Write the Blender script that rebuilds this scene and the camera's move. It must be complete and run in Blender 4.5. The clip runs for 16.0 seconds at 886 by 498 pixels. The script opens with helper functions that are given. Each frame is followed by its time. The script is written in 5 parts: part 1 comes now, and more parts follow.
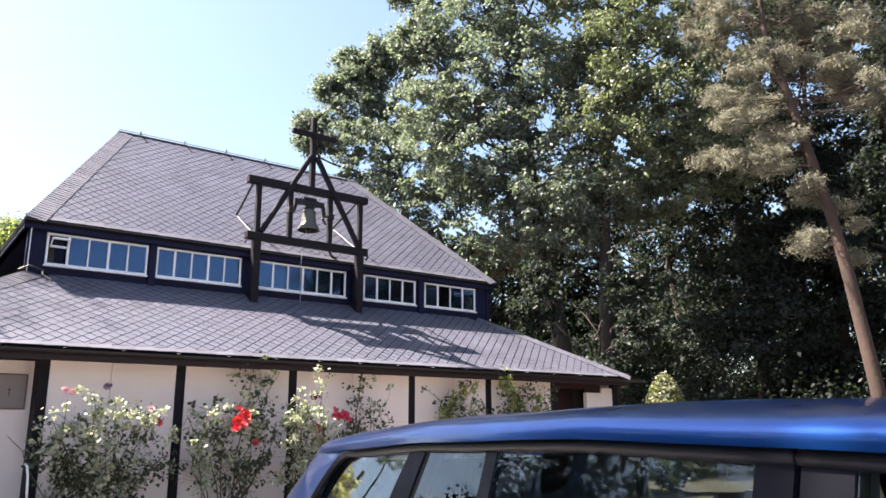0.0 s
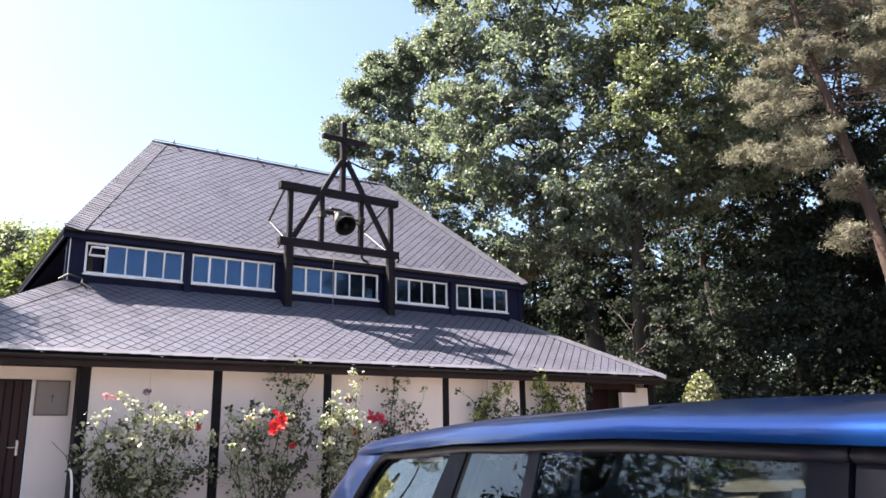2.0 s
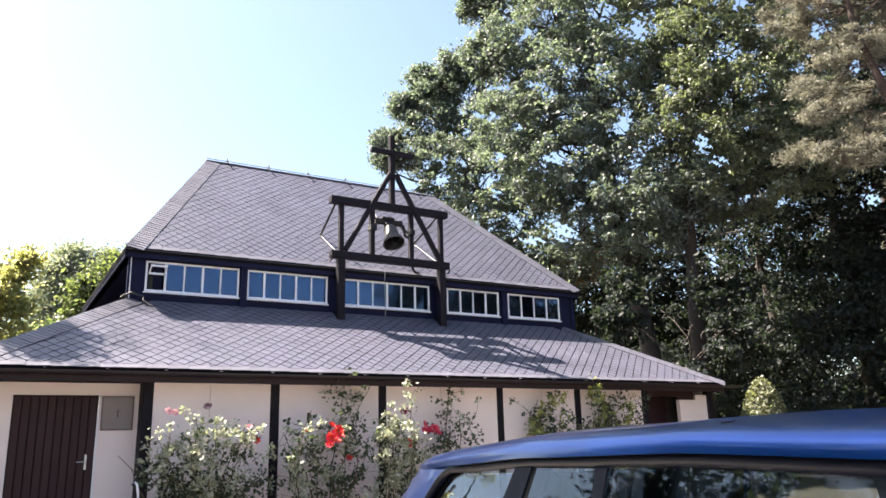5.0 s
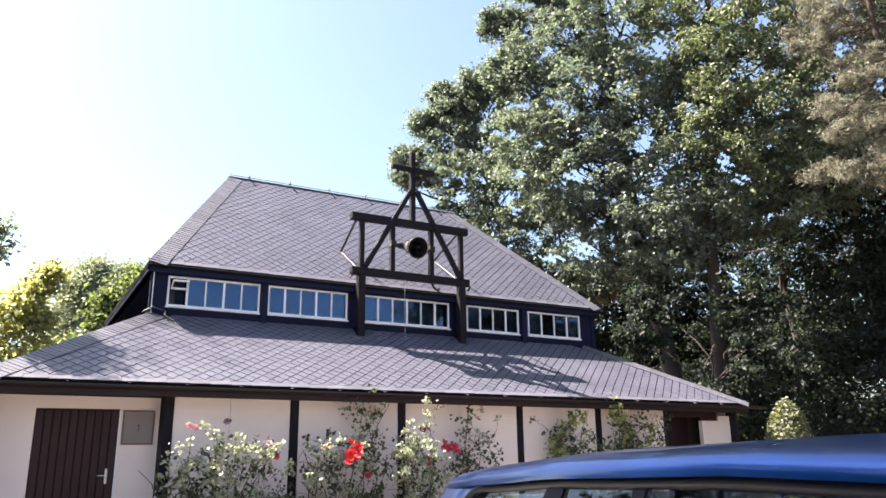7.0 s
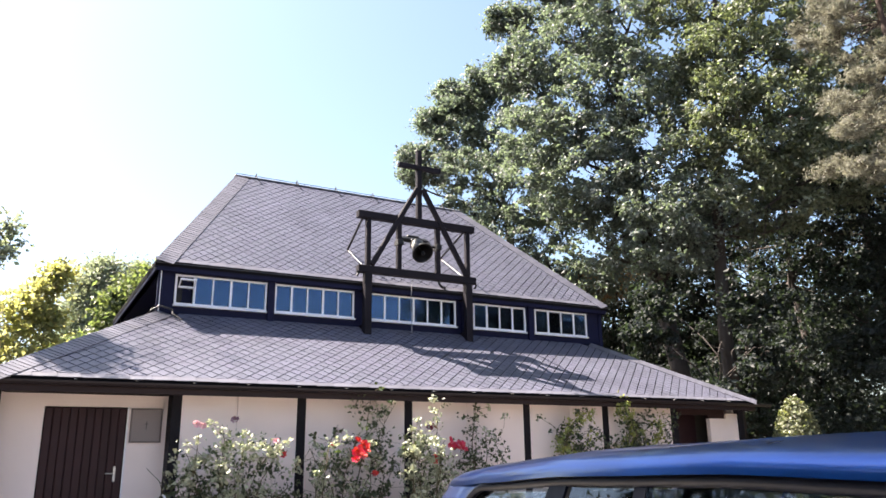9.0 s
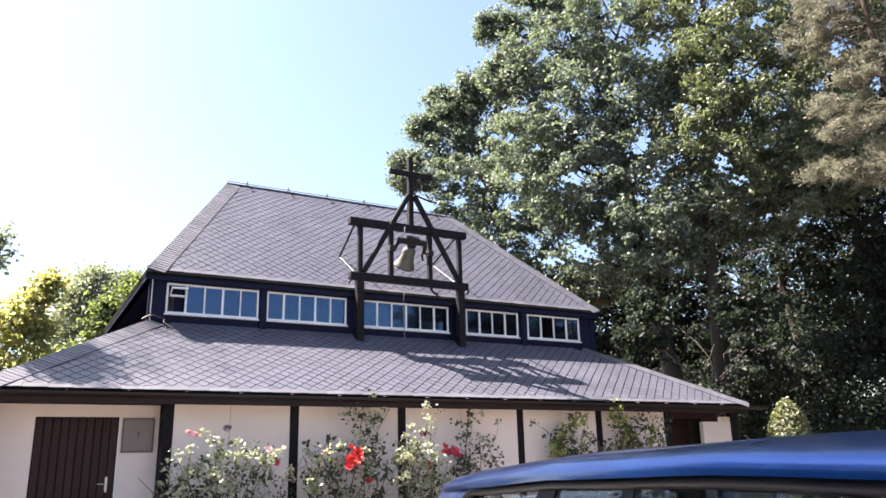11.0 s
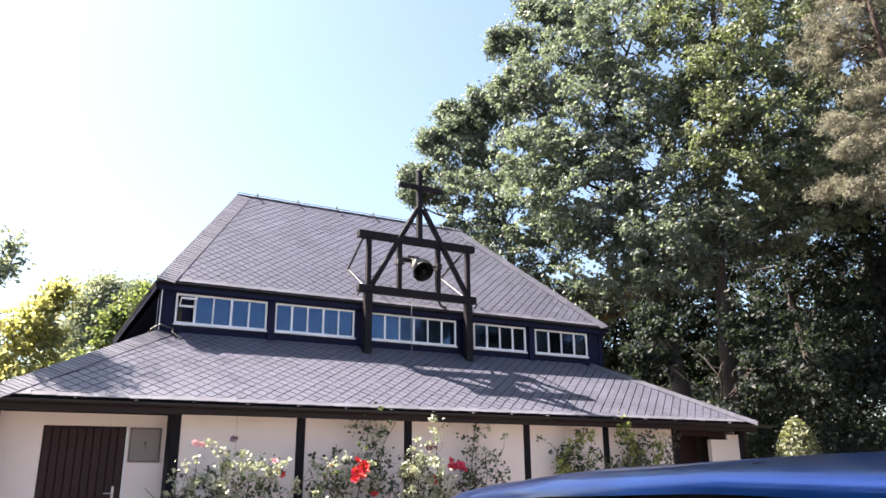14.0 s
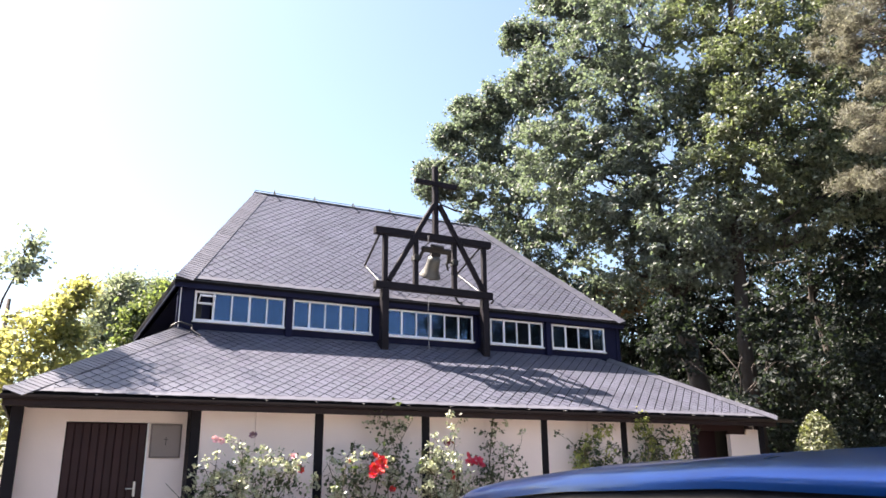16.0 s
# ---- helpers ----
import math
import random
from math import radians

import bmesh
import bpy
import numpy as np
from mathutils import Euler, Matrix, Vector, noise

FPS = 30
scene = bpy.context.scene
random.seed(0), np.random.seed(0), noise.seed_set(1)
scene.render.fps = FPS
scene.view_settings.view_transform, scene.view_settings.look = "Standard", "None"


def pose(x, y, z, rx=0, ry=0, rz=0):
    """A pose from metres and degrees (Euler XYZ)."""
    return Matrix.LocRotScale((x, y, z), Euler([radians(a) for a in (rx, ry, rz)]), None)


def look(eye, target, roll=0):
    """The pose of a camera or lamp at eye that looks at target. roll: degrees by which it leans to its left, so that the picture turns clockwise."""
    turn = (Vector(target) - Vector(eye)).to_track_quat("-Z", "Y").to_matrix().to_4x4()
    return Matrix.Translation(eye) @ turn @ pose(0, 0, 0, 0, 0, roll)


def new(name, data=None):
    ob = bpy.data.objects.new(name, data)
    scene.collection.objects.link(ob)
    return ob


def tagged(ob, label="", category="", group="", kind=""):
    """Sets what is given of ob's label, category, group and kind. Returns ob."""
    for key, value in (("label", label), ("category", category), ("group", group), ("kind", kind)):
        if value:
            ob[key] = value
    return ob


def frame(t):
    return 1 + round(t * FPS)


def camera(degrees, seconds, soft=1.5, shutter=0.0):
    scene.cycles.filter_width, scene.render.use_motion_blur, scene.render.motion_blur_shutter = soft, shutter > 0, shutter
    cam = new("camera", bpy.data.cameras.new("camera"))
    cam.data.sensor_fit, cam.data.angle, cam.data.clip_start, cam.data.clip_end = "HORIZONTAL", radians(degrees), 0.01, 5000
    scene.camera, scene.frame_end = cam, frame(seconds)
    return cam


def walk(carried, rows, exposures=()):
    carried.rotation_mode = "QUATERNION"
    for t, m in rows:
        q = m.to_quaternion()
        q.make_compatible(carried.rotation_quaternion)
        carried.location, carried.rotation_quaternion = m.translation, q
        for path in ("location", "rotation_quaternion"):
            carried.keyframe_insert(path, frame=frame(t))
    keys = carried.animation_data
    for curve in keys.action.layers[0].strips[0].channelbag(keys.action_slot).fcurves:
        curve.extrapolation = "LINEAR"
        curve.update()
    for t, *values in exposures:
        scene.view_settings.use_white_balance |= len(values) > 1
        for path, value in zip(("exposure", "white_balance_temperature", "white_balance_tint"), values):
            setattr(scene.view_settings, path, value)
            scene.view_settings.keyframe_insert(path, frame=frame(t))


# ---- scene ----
cam = camera(60.3, 16.0, soft=1.6)
ROWS = [
    (0.0, 1.020, -11.983, 1.249, -36.751, 13.124, 0.133),
    (0.5, 1.021, -11.984, 1.250, -37.089, 13.525, 0.284),
    (1.0, 1.020, -11.978, 1.249, -36.855, 13.555, 0.540),
    (1.5, 1.012, -11.974, 1.248, -35.184, 13.440, 0.896),
    (2.0, 1.003, -11.976, 1.247, -34.288, 13.280, 0.696),
    (2.5, 0.985, -11.989, 1.243, -33.697, 12.936, 1.091),
    (3.0, 0.975, -11.997, 1.248, -32.835, 12.786, 1.537),
    (3.5, 0.970, -12.001, 1.251, -31.764, 12.842, 1.676),
    (4.0, 0.962, -12.009, 1.252, -30.937, 13.010, 1.573),
    (4.5, 0.961, -12.008, 1.254, -30.572, 13.262, 1.547),
    (5.0, 0.966, -11.985, 1.260, -30.366, 14.044, 1.286),
    (7.5, 0.945, -11.951, 1.263, -28.831, 15.342, 0.682),
    (8.0, 0.954, -11.951, 1.266, -28.614, 15.069, 0.956),
    (8.5, 0.954, -11.961, 1.266, -28.455, 15.131, 0.989),
    (9.0, 0.961, -11.956, 1.262, -28.554, 15.208, 0.569),
    (11.5, 0.967, -11.971, 1.258, -28.994, 15.999, 1.389),
    (12.0, 0.967, -11.974, 1.258, -28.857, 16.463, 1.250),
    (12.5, 0.972, -12.000, 1.261, -28.667, 16.722, 1.112),
    (13.0, 0.966, -11.998, 1.259, -28.731, 16.800, 0.841),
    (13.5, 0.963, -11.995, 1.259, -28.656, 16.770, 0.592),
    (14.0, 0.958, -11.994, 1.259, -28.514, 16.655, 0.399),
    (14.5, 0.956, -11.997, 1.262, -28.135, 16.566, 0.445),
    (15.0, 0.954, -11.999, 1.259, -27.809, 16.686, 0.394),
    (15.5, 0.955, -12.005, 1.259, -27.546, 16.600, 0.302),
    (16.0, 0.956, -12.015, 1.259, -27.198, 16.336, 0.456),
]
walk(cam, [(t, pose(x, y, z, 90 + pitch, roll, yaw)) for t, x, y, z, yaw, pitch, roll in ROWS],
     exposures=[(0.0, 2.57, 7150, 15), (16.0, 2.57, 7150, 15)])

# ---- light ----
SUN_AZ, SUN_EL = -51.4, 54.5          # degrees from +Y towards +X, and above the horizon
world = bpy.data.worlds.new("sky")
scene.world = world
world.use_nodes = True
wn = world.node_tree.nodes
sky = wn.new("ShaderNodeTexSky")
sky.sky_type = "NISHITA"
sky.sun_disc = False
sky.sun_elevation = radians(SUN_EL)
sky.sun_rotation = radians(SUN_AZ)
sky.altitude, sky.air_density, sky.dust_density, sky.ozone_density = 200, 1.0, 2.4, 0.8
wn["Background"].inputs[1].default_value = 0.058
haze = wn.new("ShaderNodeMix")
haze.data_type, haze.blend_type = "RGBA", "MULTIPLY"
haze.inputs[0].default_value = 1.0
haze.inputs[7].default_value = (0.97, 1.06, 1.1, 1)      # a paler, hazier blue
world.node_tree.links.new(sky.outputs[0], haze.inputs[6])
world.node_tree.links.new(haze.outputs[2], wn["Background"].inputs[0])
sun_data = bpy.data.lights.new("sun", "SUN")
sun_data.energy, sun_data.angle, sun_data.color = 5.0, radians(0.53), (1.0, 0.95, 0.87)
sun_dir = Vector((math.sin(radians(SUN_AZ)) * math.cos(radians(SUN_EL)), math.cos(radians(SUN_AZ)) * math.cos(radians(SUN_EL)), math.sin(radians(SUN_EL))))
sun = new("sun", sun_data)
sun.matrix_world = look(Vector((0, 0, 40)), Vector((0, 0, 40)) - sun_dir)


# ---- materials ----
def material(name, colour, rough=0.7, metal=0.0, vary=0.15, scale=3.0, fine=40.0, bump=0.1, each=0.0, island=0.0, coat=0.0, spec=0.5, hue=0.0):
    """A surface with broad stains, fine grain and relief, varied from piece to piece."""
    m = bpy.data.materials.new(name)
    m.use_nodes = True
    nt = m.node_tree
    n, l = nt.nodes, nt.links
    b = n["Principled BSDF"]
    b.inputs["Metallic"].default_value = metal
    b.inputs["Coat Weight"].default_value = coat
    b.inputs["Coat Roughness"].default_value = 0.03
    b.inputs["Specular IOR Level"].default_value = spec
    co = n.new("ShaderNodeTexCoord")
    big, small = n.new("ShaderNodeTexNoise"), n.new("ShaderNodeTexNoise")
    for t, s, d in ((big, scale, 4), (small, fine, 3)):
        t.inputs["Scale"].default_value = s
        t.inputs["Detail"].default_value = d
        l.new(co.outputs["Object"], t.inputs["Vector"])
    mixn = n.new("ShaderNodeMath")
    mixn.operation = "MULTIPLY_ADD"
    l.new(big.outputs[0], mixn.inputs[0])
    mixn.inputs[1].default_value = 0.65
    half = n.new("ShaderNodeMath")
    half.operation = "MULTIPLY"
    half.inputs[1].default_value = 0.35
    l.new(small.outputs[0], half.inputs[0])
    l.new(half.outputs[0], mixn.inputs[2])
    val = mixn.outputs[0]
    ramp = n.new("ShaderNodeMapRange")
    ramp.inputs[1].default_value, ramp.inputs[2].default_value = 0.3, 0.7
    ramp.inputs[3].default_value, ramp.inputs[4].default_value = 1 - vary, 1 + vary
    l.new(val, ramp.inputs[0])
    value = ramp.outputs[0]
    for amount, node, out in ((each, "ShaderNodeObjectInfo", "Random"), (island, "ShaderNodeNewGeometry", "Random Per Island")):
        if amount:
            src = n.new(node)
            r = n.new("ShaderNodeMapRange")
            r.inputs[3].default_value, r.inputs[4].default_value = 1 - amount, 1 + amount
            l.new(src.outputs[out], r.inputs[0])
            mul = n.new("ShaderNodeMath")
            mul.operation = "MULTIPLY"
            l.new(value, mul.inputs[0])
            l.new(r.outputs[0], mul.inputs[1])
            value = mul.outputs[0]
    hsv = n.new("ShaderNodeHueSaturation")
    hsv.inputs["Color"].default_value = (*colour, 1)
    l.new(value, hsv.inputs["Value"])
    if hue:
        hr = n.new("ShaderNodeMapRange")
        hr.inputs[3].default_value, hr.inputs[4].default_value = 0.5 - hue, 0.5 + hue
        src = n.new("ShaderNodeNewGeometry" if island else "ShaderNodeObjectInfo")
        wob = n.new("ShaderNodeTexWhiteNoise")
        wob.noise_dimensions = "1D"
        l.new(src.outputs["Random Per Island" if island else "Random"], wob.inputs["W"])
        l.new(wob.outputs[0], hr.inputs[0])
        l.new(hr.outputs[0], hsv.inputs["Hue"])
    l.new(hsv.outputs[0], b.inputs["Base Color"])
    rr = n.new("ShaderNodeMapRange")
    rr.inputs[3].default_value, rr.inputs[4].default_value = max(0.0, rough - 0.08), min(1.0, rough + 0.08)
    l.new(small.outputs[0], rr.inputs[0])
    l.new(rr.outputs[0], b.inputs["Roughness"])
    if bump:
        bp = n.new("ShaderNodeBump")
        bp.inputs["Strength"].default_value = bump
        bp.inputs["Distance"].default_value = 0.02
        l.new(small.outputs[0], bp.inputs["Height"])
        l.new(bp.outputs[0], b.inputs["Normal"])
    return m


def leaf_material(name, colour, through_colour, amount=0.35, island=0.45, hue=0.03, rough=0.5, gloss=0.45):
    """Leaves: a dull gloss and light that shines through them."""
    m = material(name, colour, rough, vary=0.15, scale=0.4, fine=6, bump=0, island=island, hue=hue, spec=gloss)
    n, l = m.node_tree.nodes, m.node_tree.links
    tr = n.new("ShaderNodeBsdfTranslucent")
    mix = n.new("ShaderNodeMixShader")
    tint = n.new("ShaderNodeMix")
    tint.data_type, tint.blend_type = "RGBA", "MULTIPLY"
    tint.inputs[0].default_value = 1.0
    hsv = [x for x in n if x.bl_idname == "ShaderNodeHueSaturation"][0]
    l.new(hsv.outputs[0], tint.inputs[6])
    tint.inputs[7].default_value = (*through_colour, 1)
    l.new(tint.outputs[2], tr.inputs[0])
    mix.inputs[0].default_value = amount
    l.new(n["Principled BSDF"].outputs[0], mix.inputs[1])
    l.new(tr.outputs[0], mix.inputs[2])
    l.new(mix.outputs[0], n["Material Output"].inputs[0])
    return m


def glass_material(name, tint, ior=1.5, sheen=(1, 1, 1), rough=0.0):
    m = bpy.data.materials.new(name)
    m.use_nodes = True
    b = m.node_tree.nodes["Principled BSDF"]
    b.inputs["Base Color"].default_value = (*tint, 1)
    b.inputs["Transmission Weight"].default_value = 1.0
    b.inputs["Roughness"].default_value = rough
    b.inputs["IOR"].default_value = ior
    # tints what the glass mirrors, so the sky's blue is put into it
    b.inputs["Specular Tint"].default_value = (*sheen, 1)
    return m


M = {
    "slate": material("grey_slate", (0.085, 0.087, 0.121), 0.47, vary=0.25, scale=1.2, fine=60, bump=0.14, spec=0.6, each=0.1, hue=0.01),
    "slate_rest": material("grey_slate_field", (0.085, 0.087, 0.121), 0.47, vary=0.25, scale=1.2, fine=60, bump=0.14, spec=0.6, island=0.1, hue=0.01),
    "slate_strip": material("grey_slate_strip", (0.1, 0.1, 0.128), 0.5, spec=0.5, vary=0.15, scale=1.5, fine=60, bump=0.12, island=0.14),
    "felt": material("roof_felt", (0.008, 0.008, 0.01), 0.9, vary=0.2, spec=0.05),
    "navy": material("dark_stained_cladding", (0.008, 0.0095, 0.033), 0.6, vary=0.25, scale=2, fine=30, bump=0.15, spec=0.12),
    "timber": material("black_stained_timber", (0.009, 0.0075, 0.012), 0.65, vary=0.35, scale=2.5, fine=45, bump=0.3, spec=0.18),
    "plaster": material("cream_plaster", (0.77, 0.67, 0.66), 0.9, vary=0.06, scale=1.3, fine=120, bump=0.2),
    "white": material("white_paint", (0.74, 0.75, 0.8), 0.45, vary=0.06, bump=0.03),
    "brown": material("brown_door_paint", (0.03, 0.013, 0.016), 0.5, spec=0.2, vary=0.2, scale=4, fine=50, bump=0.1, each=0.12),
    "soffit": material("brown_soffit", (0.02, 0.012, 0.014), 0.6, vary=0.2, spec=0.2),
    "gutter": material("dark_gutter_metal", (0.014, 0.01, 0.014), 0.45, vary=0.2, bump=0.03, spec=0.25),
    "zinc": material("weathered_zinc", (0.3, 0.3, 0.32), 0.55, metal=0.2, vary=0.15),
    "wire": material("dark_wire", (0.05, 0.05, 0.055), 0.5, metal=0.5),
    "notice": material("grey_notice_panel", (0.21, 0.175, 0.175), 0.5, vary=0.08),
    "notice_edge": material("grey_brown_notice_frame", (0.11, 0.085, 0.085), 0.5, vary=0.1),
    # one dark colour for all inner parts, standing in for the rooms' dimness
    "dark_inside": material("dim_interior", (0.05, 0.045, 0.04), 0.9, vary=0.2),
    "pane": glass_material("window_glass", (0.35, 0.4, 0.5), 1.85, (0.34, 0.57, 1.0), 0.035),
    "bronze": material("weathered_bell_bronze", (0.085, 0.084, 0.08), 0.5, metal=0.3, vary=0.25, scale=6, fine=50, bump=0.1),
    "iron": material("black_iron", (0.02, 0.02, 0.022), 0.5, metal=0.6, vary=0.2),
    "concrete": material("concrete_paving", (0.3, 0.28, 0.26), 0.9, vary=0.15, each=0.08),
    "asphalt": material("pale_bounce_asphalt", (0.25, 0.23, 0.21), 0.9, vary=0.25, scale=0.4, fine=90, bump=0.3),
    "soil": material("forest_soil", (0.06, 0.045, 0.03), 0.95, vary=0.3, scale=0.5, fine=15, bump=0.4),
    "bark": material("oak_bark", (0.045, 0.036, 0.032), 0.9, vary=0.35, scale=1.5, fine=14, bump=0.8),
    "pine_bark": material("red_pine_bark", (0.042, 0.025, 0.02), 0.9, vary=0.35, scale=1.2, fine=12, bump=0.8),
    "oak_leaf": leaf_material("oak_leaves", (0.142, 0.163, 0.16), (1.25, 1.45, 0.8), hue=0.04, amount=0.42),
    "oak_leaf_pale": leaf_material("paler_oak_leaves", (0.152, 0.174, 0.165), (1.2, 1.4, 0.85), hue=0.04, amount=0.42),
    "oak_leaf_warm": leaf_material("yellow_green_oak_leaves", (0.14, 0.16, 0.118), (1.25, 1.4, 0.7), hue=0.03),
    # leaves darkened and dulled: the wood's shade is put into their colour
    "shaded_wood_leaf": leaf_material("shaded_woodland_leaves", (0.027, 0.034, 0.034), (1.3, 1.6, 0.7), gloss=0.22),
    # darker still, for the shade near the ground under the trees
    "shade_leaf": leaf_material("shaded_undergrowth_leaves", (0.021, 0.027, 0.024), (1.3, 1.6, 0.7), gloss=0.2),
    "maple_leaf": leaf_material("yellow_green_leaves", (0.3, 0.3, 0.19), (1.5, 1.5, 0.8), 0.68),
    "birch_leaf": leaf_material("grey_green_leaves", (0.13, 0.152, 0.09), (1.4, 1.6, 0.7), 0.45),
    # paled and greyed, so that distant haze lies in the leaf colour
    "birch_haze": leaf_material("hazy_grey_leaves", (0.27, 0.295, 0.245), (1.2, 1.3, 0.85), 0.4),
    "autumn_leaf": leaf_material("browned_leaves", (0.26, 0.18, 0.1), (1.4, 1.2, 0.7)),
    "needle": leaf_material("pine_needles", (0.215, 0.212, 0.178), (1.15, 1.15, 0.95), 0.4, island=0.35),
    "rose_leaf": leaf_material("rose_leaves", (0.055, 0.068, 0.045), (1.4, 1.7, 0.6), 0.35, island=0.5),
    # pale copy of the rose leaves: sunlight past the eave put into colour
    "young_leaf": leaf_material("sunlit_rose_leaves", (0.38, 0.4, 0.31), (1.1, 1.15, 0.85), 0.3, island=0.3),
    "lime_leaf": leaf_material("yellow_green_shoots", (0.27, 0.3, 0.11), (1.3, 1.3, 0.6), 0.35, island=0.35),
    "box_leaf": leaf_material("variegated_bush_leaves", (0.15, 0.16, 0.105), (1.3, 1.4, 0.6), 0.3, island=0.6),
    "stem": material("green_brown_stem", (0.09, 0.075, 0.04), 0.8, vary=0.3),
    "petal": leaf_material("red_rose_petals", (0.62, 0.03, 0.035), (1.2, 0.8, 0.8), 0.25, island=0.25, hue=0.015),
    "petal_rose": leaf_material("rose_red_petals", (0.66, 0.06, 0.12), (1.2, 0.8, 0.8), 0.25, island=0.2, hue=0.01),
    "petal_pink": leaf_material("pink_rose_petals", (0.7, 0.42, 0.46), (1.1, 0.9, 0.9), 0.3, island=0.2),
    "petal_dusk": leaf_material("faded_mauve_rose_petals", (0.3, 0.17, 0.21), (1.1, 0.9, 0.9), 0.3, island=0.3),
    "petal_dark": leaf_material("dark_red_rose_petals", (0.2, 0.012, 0.03), (1.2, 0.8, 0.8), 0.2, island=0.3),
    "paint": material("dark_blue_car_paint", (0.004, 0.072, 0.335), 0.3, metal=0.8, vary=0.03, fine=4, bump=0, coat=0.6),
    "car_trim": material("grey_window_trim", (0.014, 0.015, 0.025), 0.42, vary=0.1, metal=0.1, bump=0, spec=0.25),
    "car_black": material("black_pillar_film", (0.009, 0.01, 0.018), 0.5, vary=0.1, bump=0.02, spec=0.12),
    "privacy_glass": glass_material("privacy_glass", (0.2, 0.24, 0.26), 1.42, (0.72, 0.9, 1.0)),
    "car_glass": glass_material("car_window_glass", (0.52, 0.6, 0.63), 1.38, (0.8, 0.92, 1.0)),
    "rubber": material("tyre_rubber", (0.015, 0.015, 0.015), 0.85, vary=0.2),
    "alloy": material("alloy_rim", (0.5, 0.5, 0.52), 0.3, metal=0.9, vary=0.05, bump=0),
    "seat": material("grey_seat_cloth", (0.11, 0.12, 0.125), 0.9, vary=0.15),
    "pale_cloth": material("pale_cushion_cloth", (0.38, 0.39, 0.39), 0.9, vary=0.08),
    "red_lamp": material("red_lamp_glass", (0.35, 0.01, 0.01), 0.2, vary=0.05, bump=0, coat=0.5),
    "clear_lamp": material("clear_lamp_glass", (0.6, 0.6, 0.6), 0.15, vary=0.05, bump=0, coat=0.5),
}
FLAT = {"pane", "car_glass", "privacy_glass"}


# ---- building helpers ----
def mesh_of(name, bm, mat, smooth=False):
    me = bpy.data.meshes.new(name)
    bm.to_mesh(me)
    bm.free()
    for m in (mat if isinstance(mat, (list, tuple)) else [mat]):
        me.materials.append(M[m])
    if smooth:
        me.polygons.foreach_set("use_smooth", [True] * len(me.polygons))
    return me


def part(name, bm, mat, parent=None, label="", smooth=False):
    """Links a bmesh as one mesh object under a thing or a part."""
    ob = new(name, mesh_of(name, bm, mat, smooth))
    ob.parent = parent
    if mat in FLAT:
        ob.visible_shadow = False
    return tagged(ob, label)


def thing(name, label, category, at=(0, 0, 0), group="", kind="", rz=0):
    ob = new(name)
    ob.empty_display_size = 0.2
    ob.matrix_basis = pose(*at, 0, 0, rz)
    return tagged(ob, label, category, group, kind)


def block(bm, lo, hi, bevel=0.0):
    """An upright box between two corners, its edges broken if asked."""
    lo, hi = Vector(lo), Vector(hi)
    made = bmesh.ops.create_cube(bm, size=1.0, matrix=Matrix.Translation((lo + hi) / 2) @ Matrix.Diagonal((*(hi - lo), 1)))
    if bevel:
        edges = list({e for v in made["verts"] for e in v.link_edges})
        bmesh.ops.bevel(bm, geom=edges, offset=bevel, segments=1, affect="EDGES")
    return bm


def beam(bm, p, q, w, h, bevel=0.006, up=(0, 0, 1)):
    """A squared timber from p to q, w wide and h high."""
    p, q = Vector(p), Vector(q)
    z = (q - p).normalized()
    x = Vector(up).cross(z)
    x = x.normalized() if x.length > 1e-4 else Vector((1, 0, 0))
    y = z.cross(x)
    m = Matrix((x, y, z)).transposed().to_4x4()
    m.translation = (p + q) / 2
    made = bmesh.ops.create_cube(bm, size=1.0, matrix=m @ Matrix.Diagonal((w, h, (q - p).length, 1)))
    if bevel:
        edges = list({e for v in made["verts"] for e in v.link_edges})
        bmesh.ops.bevel(bm, geom=edges, offset=bevel, segments=1, affect="EDGES")
    return bm


def tube(bm, points, radii, sides=8, cap=True):
    """A bent, tapered round bar."""
    pts = [Vector(p) for p in points]
    rings = []
    side = None
    for i, p in enumerate(pts):
        z = (pts[min(i + 1, len(pts) - 1)] - pts[max(i - 1, 0)]).normalized()
        if side is None:
            side = z.orthogonal().normalized()
        side = (side - z * side.dot(z)).normalized()
        other = z.cross(side)
        r = radii[i] if isinstance(radii, (list, tuple)) else radii
        rings.append([bm.verts.new(p + (side * math.cos(a) + other * math.sin(a)) * r) for a in (2 * math.pi * k / sides for k in range(sides))])
    for a, b in zip(rings, rings[1:]):
        for k in range(sides):
            bm.faces.new((a[k], a[(k + 1) % sides], b[(k + 1) % sides], b[k]))
    if cap:
        bm.faces.new(rings[0][::-1])
        bm.faces.new(rings[-1])
    return bm


def lathe(bm, profile, sides=32):
    """Turns a profile of (radius, height) about z."""
    rings = [[bm.verts.new((r * math.cos(a), r * math.sin(a), z)) for a in (2 * math.pi * k / sides for k in range(sides))] for r, z in profile]
    for a, b in zip(rings, rings[1:]):
        for k in range(sides):
            bm.faces.new((a[k], a[(k + 1) % sides], b[(k + 1) % sides], b[k]))
    return bm


def B():
    return bmesh.new()


def solid(bm, loop, depth):
    """A slab: a flat loop of points pushed along the vector depth."""
    a = [bm.verts.new(p) for p in loop]
    b = [bm.verts.new(Vector(p) + Vector(depth)) for p in loop]
    bm.faces.new(a)
    bm.faces.new(b[::-1])
    for k in range(len(a)):
        bm.faces.new((a[k - 1], a[k], b[k], b[k - 1]))
    bmesh.ops.recalc_face_normals(bm, faces=bm.faces)
    return bm


# ---- the setting ----
GROUND = -0.2


